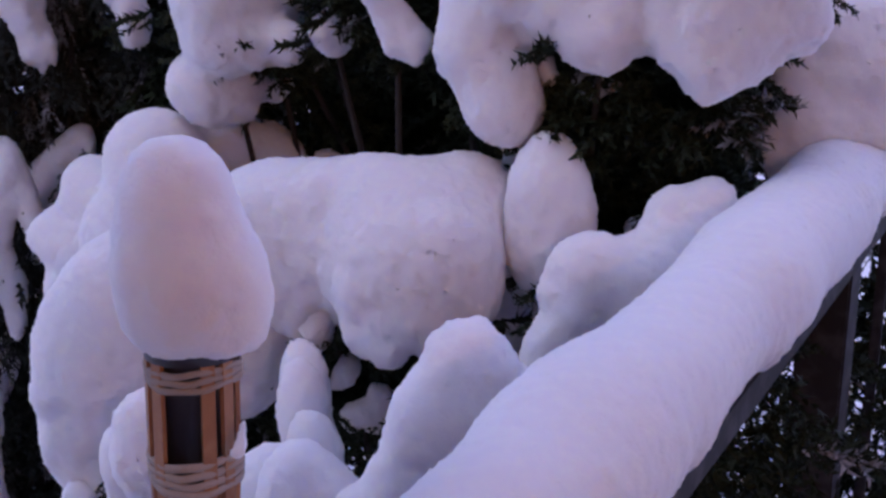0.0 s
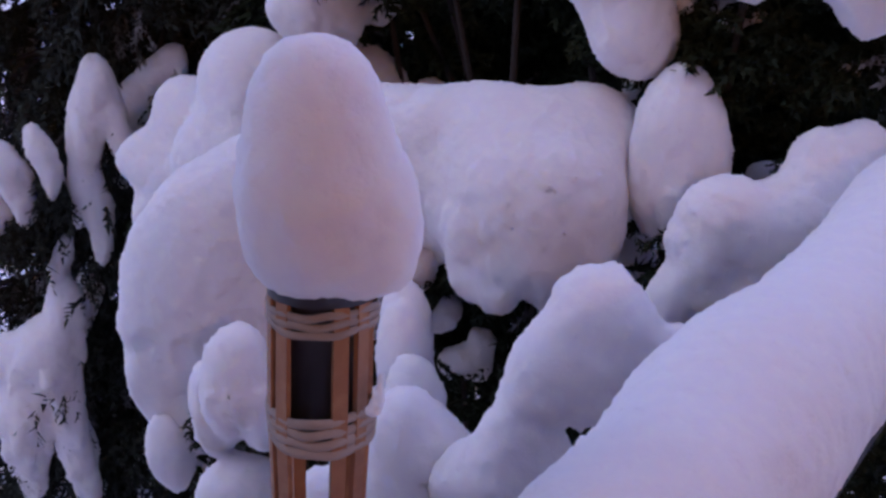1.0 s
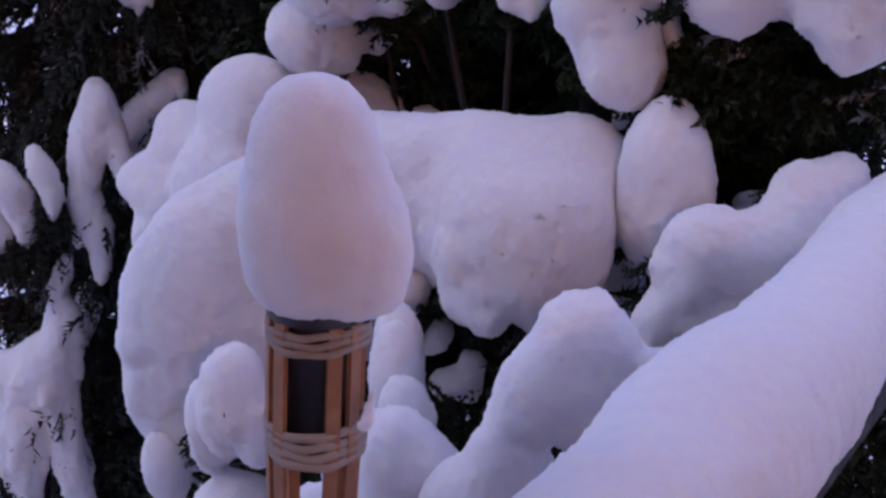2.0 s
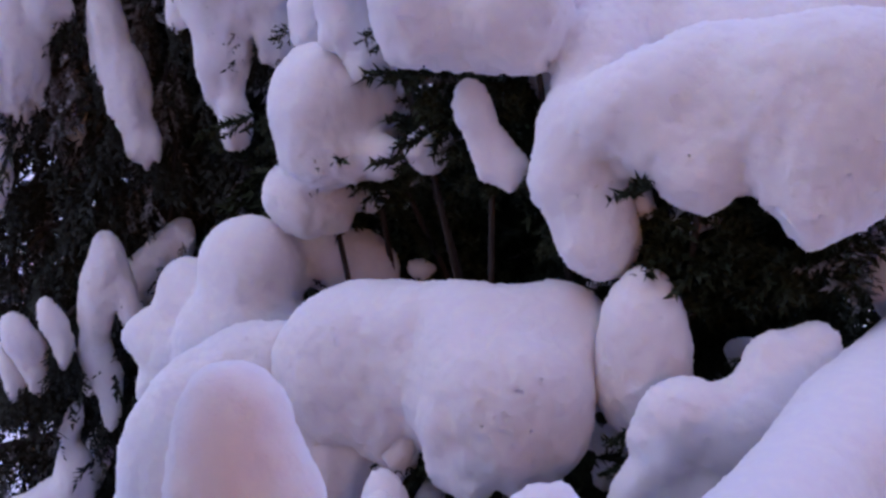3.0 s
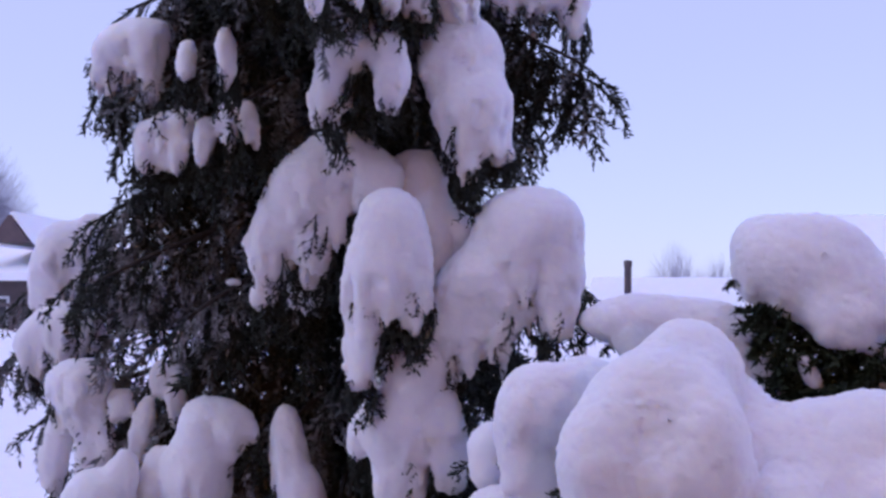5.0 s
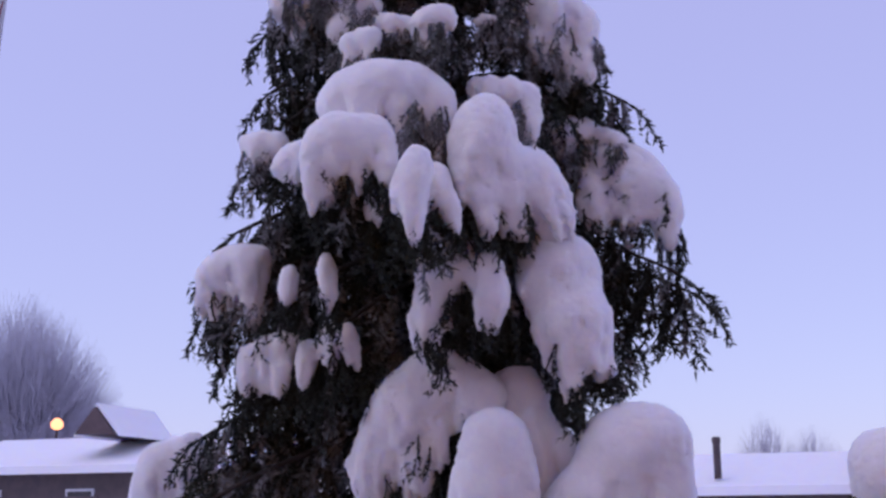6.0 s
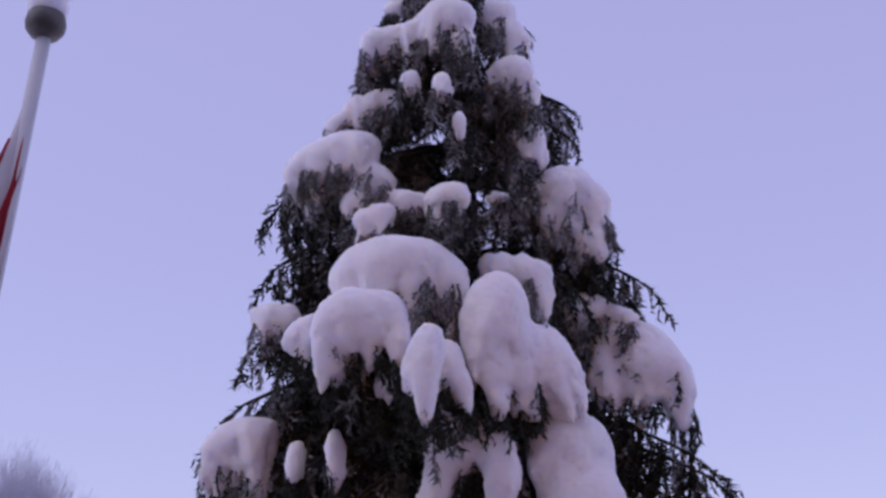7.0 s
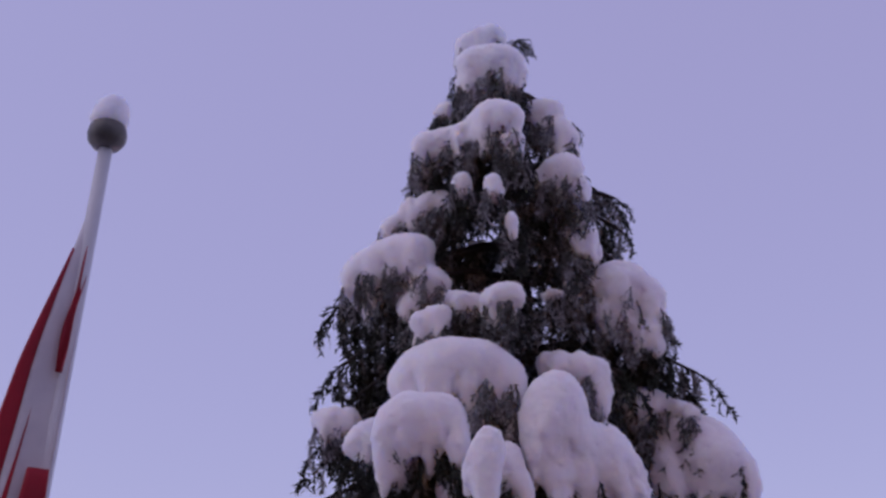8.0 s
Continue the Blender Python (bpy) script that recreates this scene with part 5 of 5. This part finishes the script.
def build_bare_tree(at, height, wide, count, seed, label):
    # a short trunk, limbs that fan out and a dense rounded crown of fine upright twigs
    rng = np.random.default_rng(seed)
    tree = empty("bare_tree", at, label, "tree", "bare trees in the distance")
    fork = Vector((0, 0, 0.2 * height))
    part("trunk", mesh_of("trunk", *tube([(0, 0, 0), fork * 0.6, fork], [0.022 * height, 0.018 * height, 0.015 * height], 8)), BARK, tree)

    def outward():
        w, lift = rng.uniform(0, 2 * math.pi), rng.uniform(0.0, 1.0) ** 0.7 * 1.25
        flat = math.sin(lift)
        d = Vector((flat * math.cos(w), flat * math.sin(w), math.cos(lift)))
        size = 1 / math.sqrt((d.x ** 2 + d.y ** 2) / wide ** 2 + (d.z / (0.8 * height)) ** 2)
        return d, size * rng.uniform(0.8, 1.0)

    verts, faces = [], []

    def twig(points, radii, sides):
        v, f = tube(points, radii, sides)
        faces.extend(tuple(i + len(verts) for i in q) for q in f)
        verts.extend(v)

    for k in range(26):
        d, size = outward()
        mid = fork + d * size * 0.45 + Vector((0, 0, 0.04 * height))
        part("limb", mesh_of("limb", *tube([fork, mid, fork + d * size * 0.85], [0.008 * height, 0.004 * height, 0.001 * height], 5)), TWIG, tree)
    for k in range(count):
        d, size = outward()
        turn = (d + Vector(rng.normal(0, 0.16, 3))).normalized()
        start = fork + turn * size * rng.uniform(0.3, 0.72)
        end = fork + d * size
        twig([start, start.lerp(end, 0.5) + Vector((0, 0, 0.012 * height)), end], [0.0016 * height, 0.0011 * height, 0.0004 * height], 3)
    tagged(part("crown", mesh_of("crown", verts, faces), TWIG, tree, "frost-covered bare twigs, paled by painted haze"), kind="stuff")


build_bare_tree((-43.2, 60.0, 2.2), 12.6, 6.0, 3000, 3, "broad bare deciduous tree white with frost")
build_bare_tree((-46.5, 63.0, 2.2), 14.5, 5.0, 2200, 5, "tall bare deciduous tree white with frost")
build_bare_tree((-1.9, 60.0, 2.2), 4.9, 1.9, 700, 6, "small bare tree behind the far roof")
build_bare_tree((0.3, 62.0, 2.2), 4.4, 1.9, 700, 7, "small rounded bare tree behind the far roof")


def build_street_lamp():
    lamp = empty("street_lamp", (-31.1, 45, 2.0), "street lamp glowing amber beyond the field", "street lamp")
    part("post", mesh_of("post", *tube([(0, 0, 0), (0, 0, 3.2), (0, 0, 4.1)], [0.08, 0.06, 0.05], 10)), IRON, lamp)
    head = part("lantern", lathe([(0.1, 0), (0.24, 0.1), (0.26, 0.3), (0.12, 0.48)], 14), AMBER, lamp, "glowing amber lantern")
    head.location = (0, 0, 4.05)


build_street_lamp()


def build_hidden_glow_lamp():
    # Unseen lamp, added behind the trunk so the snow there glows pinkish.
    lamp = empty("hidden_glow_lamp", (-2.75, 8.1, 0.0), "unseen lamp added behind the conifer to give the snow an amber glow", "lamp")
    part("post", mesh_of("post", *tube([(0, 0, 0), (0, 0, 0.3), (0, 0, 0.62)], [0.035, 0.03, 0.03], 10)), IRON, lamp)
    part("lantern", lathe([(0.04, 0.62), (0.06, 0.66), (0.06, 0.74), (0.03, 0.78)], 12), AMBER, lamp, "glowing amber lantern")
    light = new("hidden_glow_light", bpy.data.lights.new("hidden_glow_light", "POINT"))
    light.data.energy, light.data.color, light.data.shadow_soft_size = 28, (1.0, 0.5, 0.36), 0.07
    light.location = (-2.75, 8.1, 0.95)


build_hidden_glow_lamp()
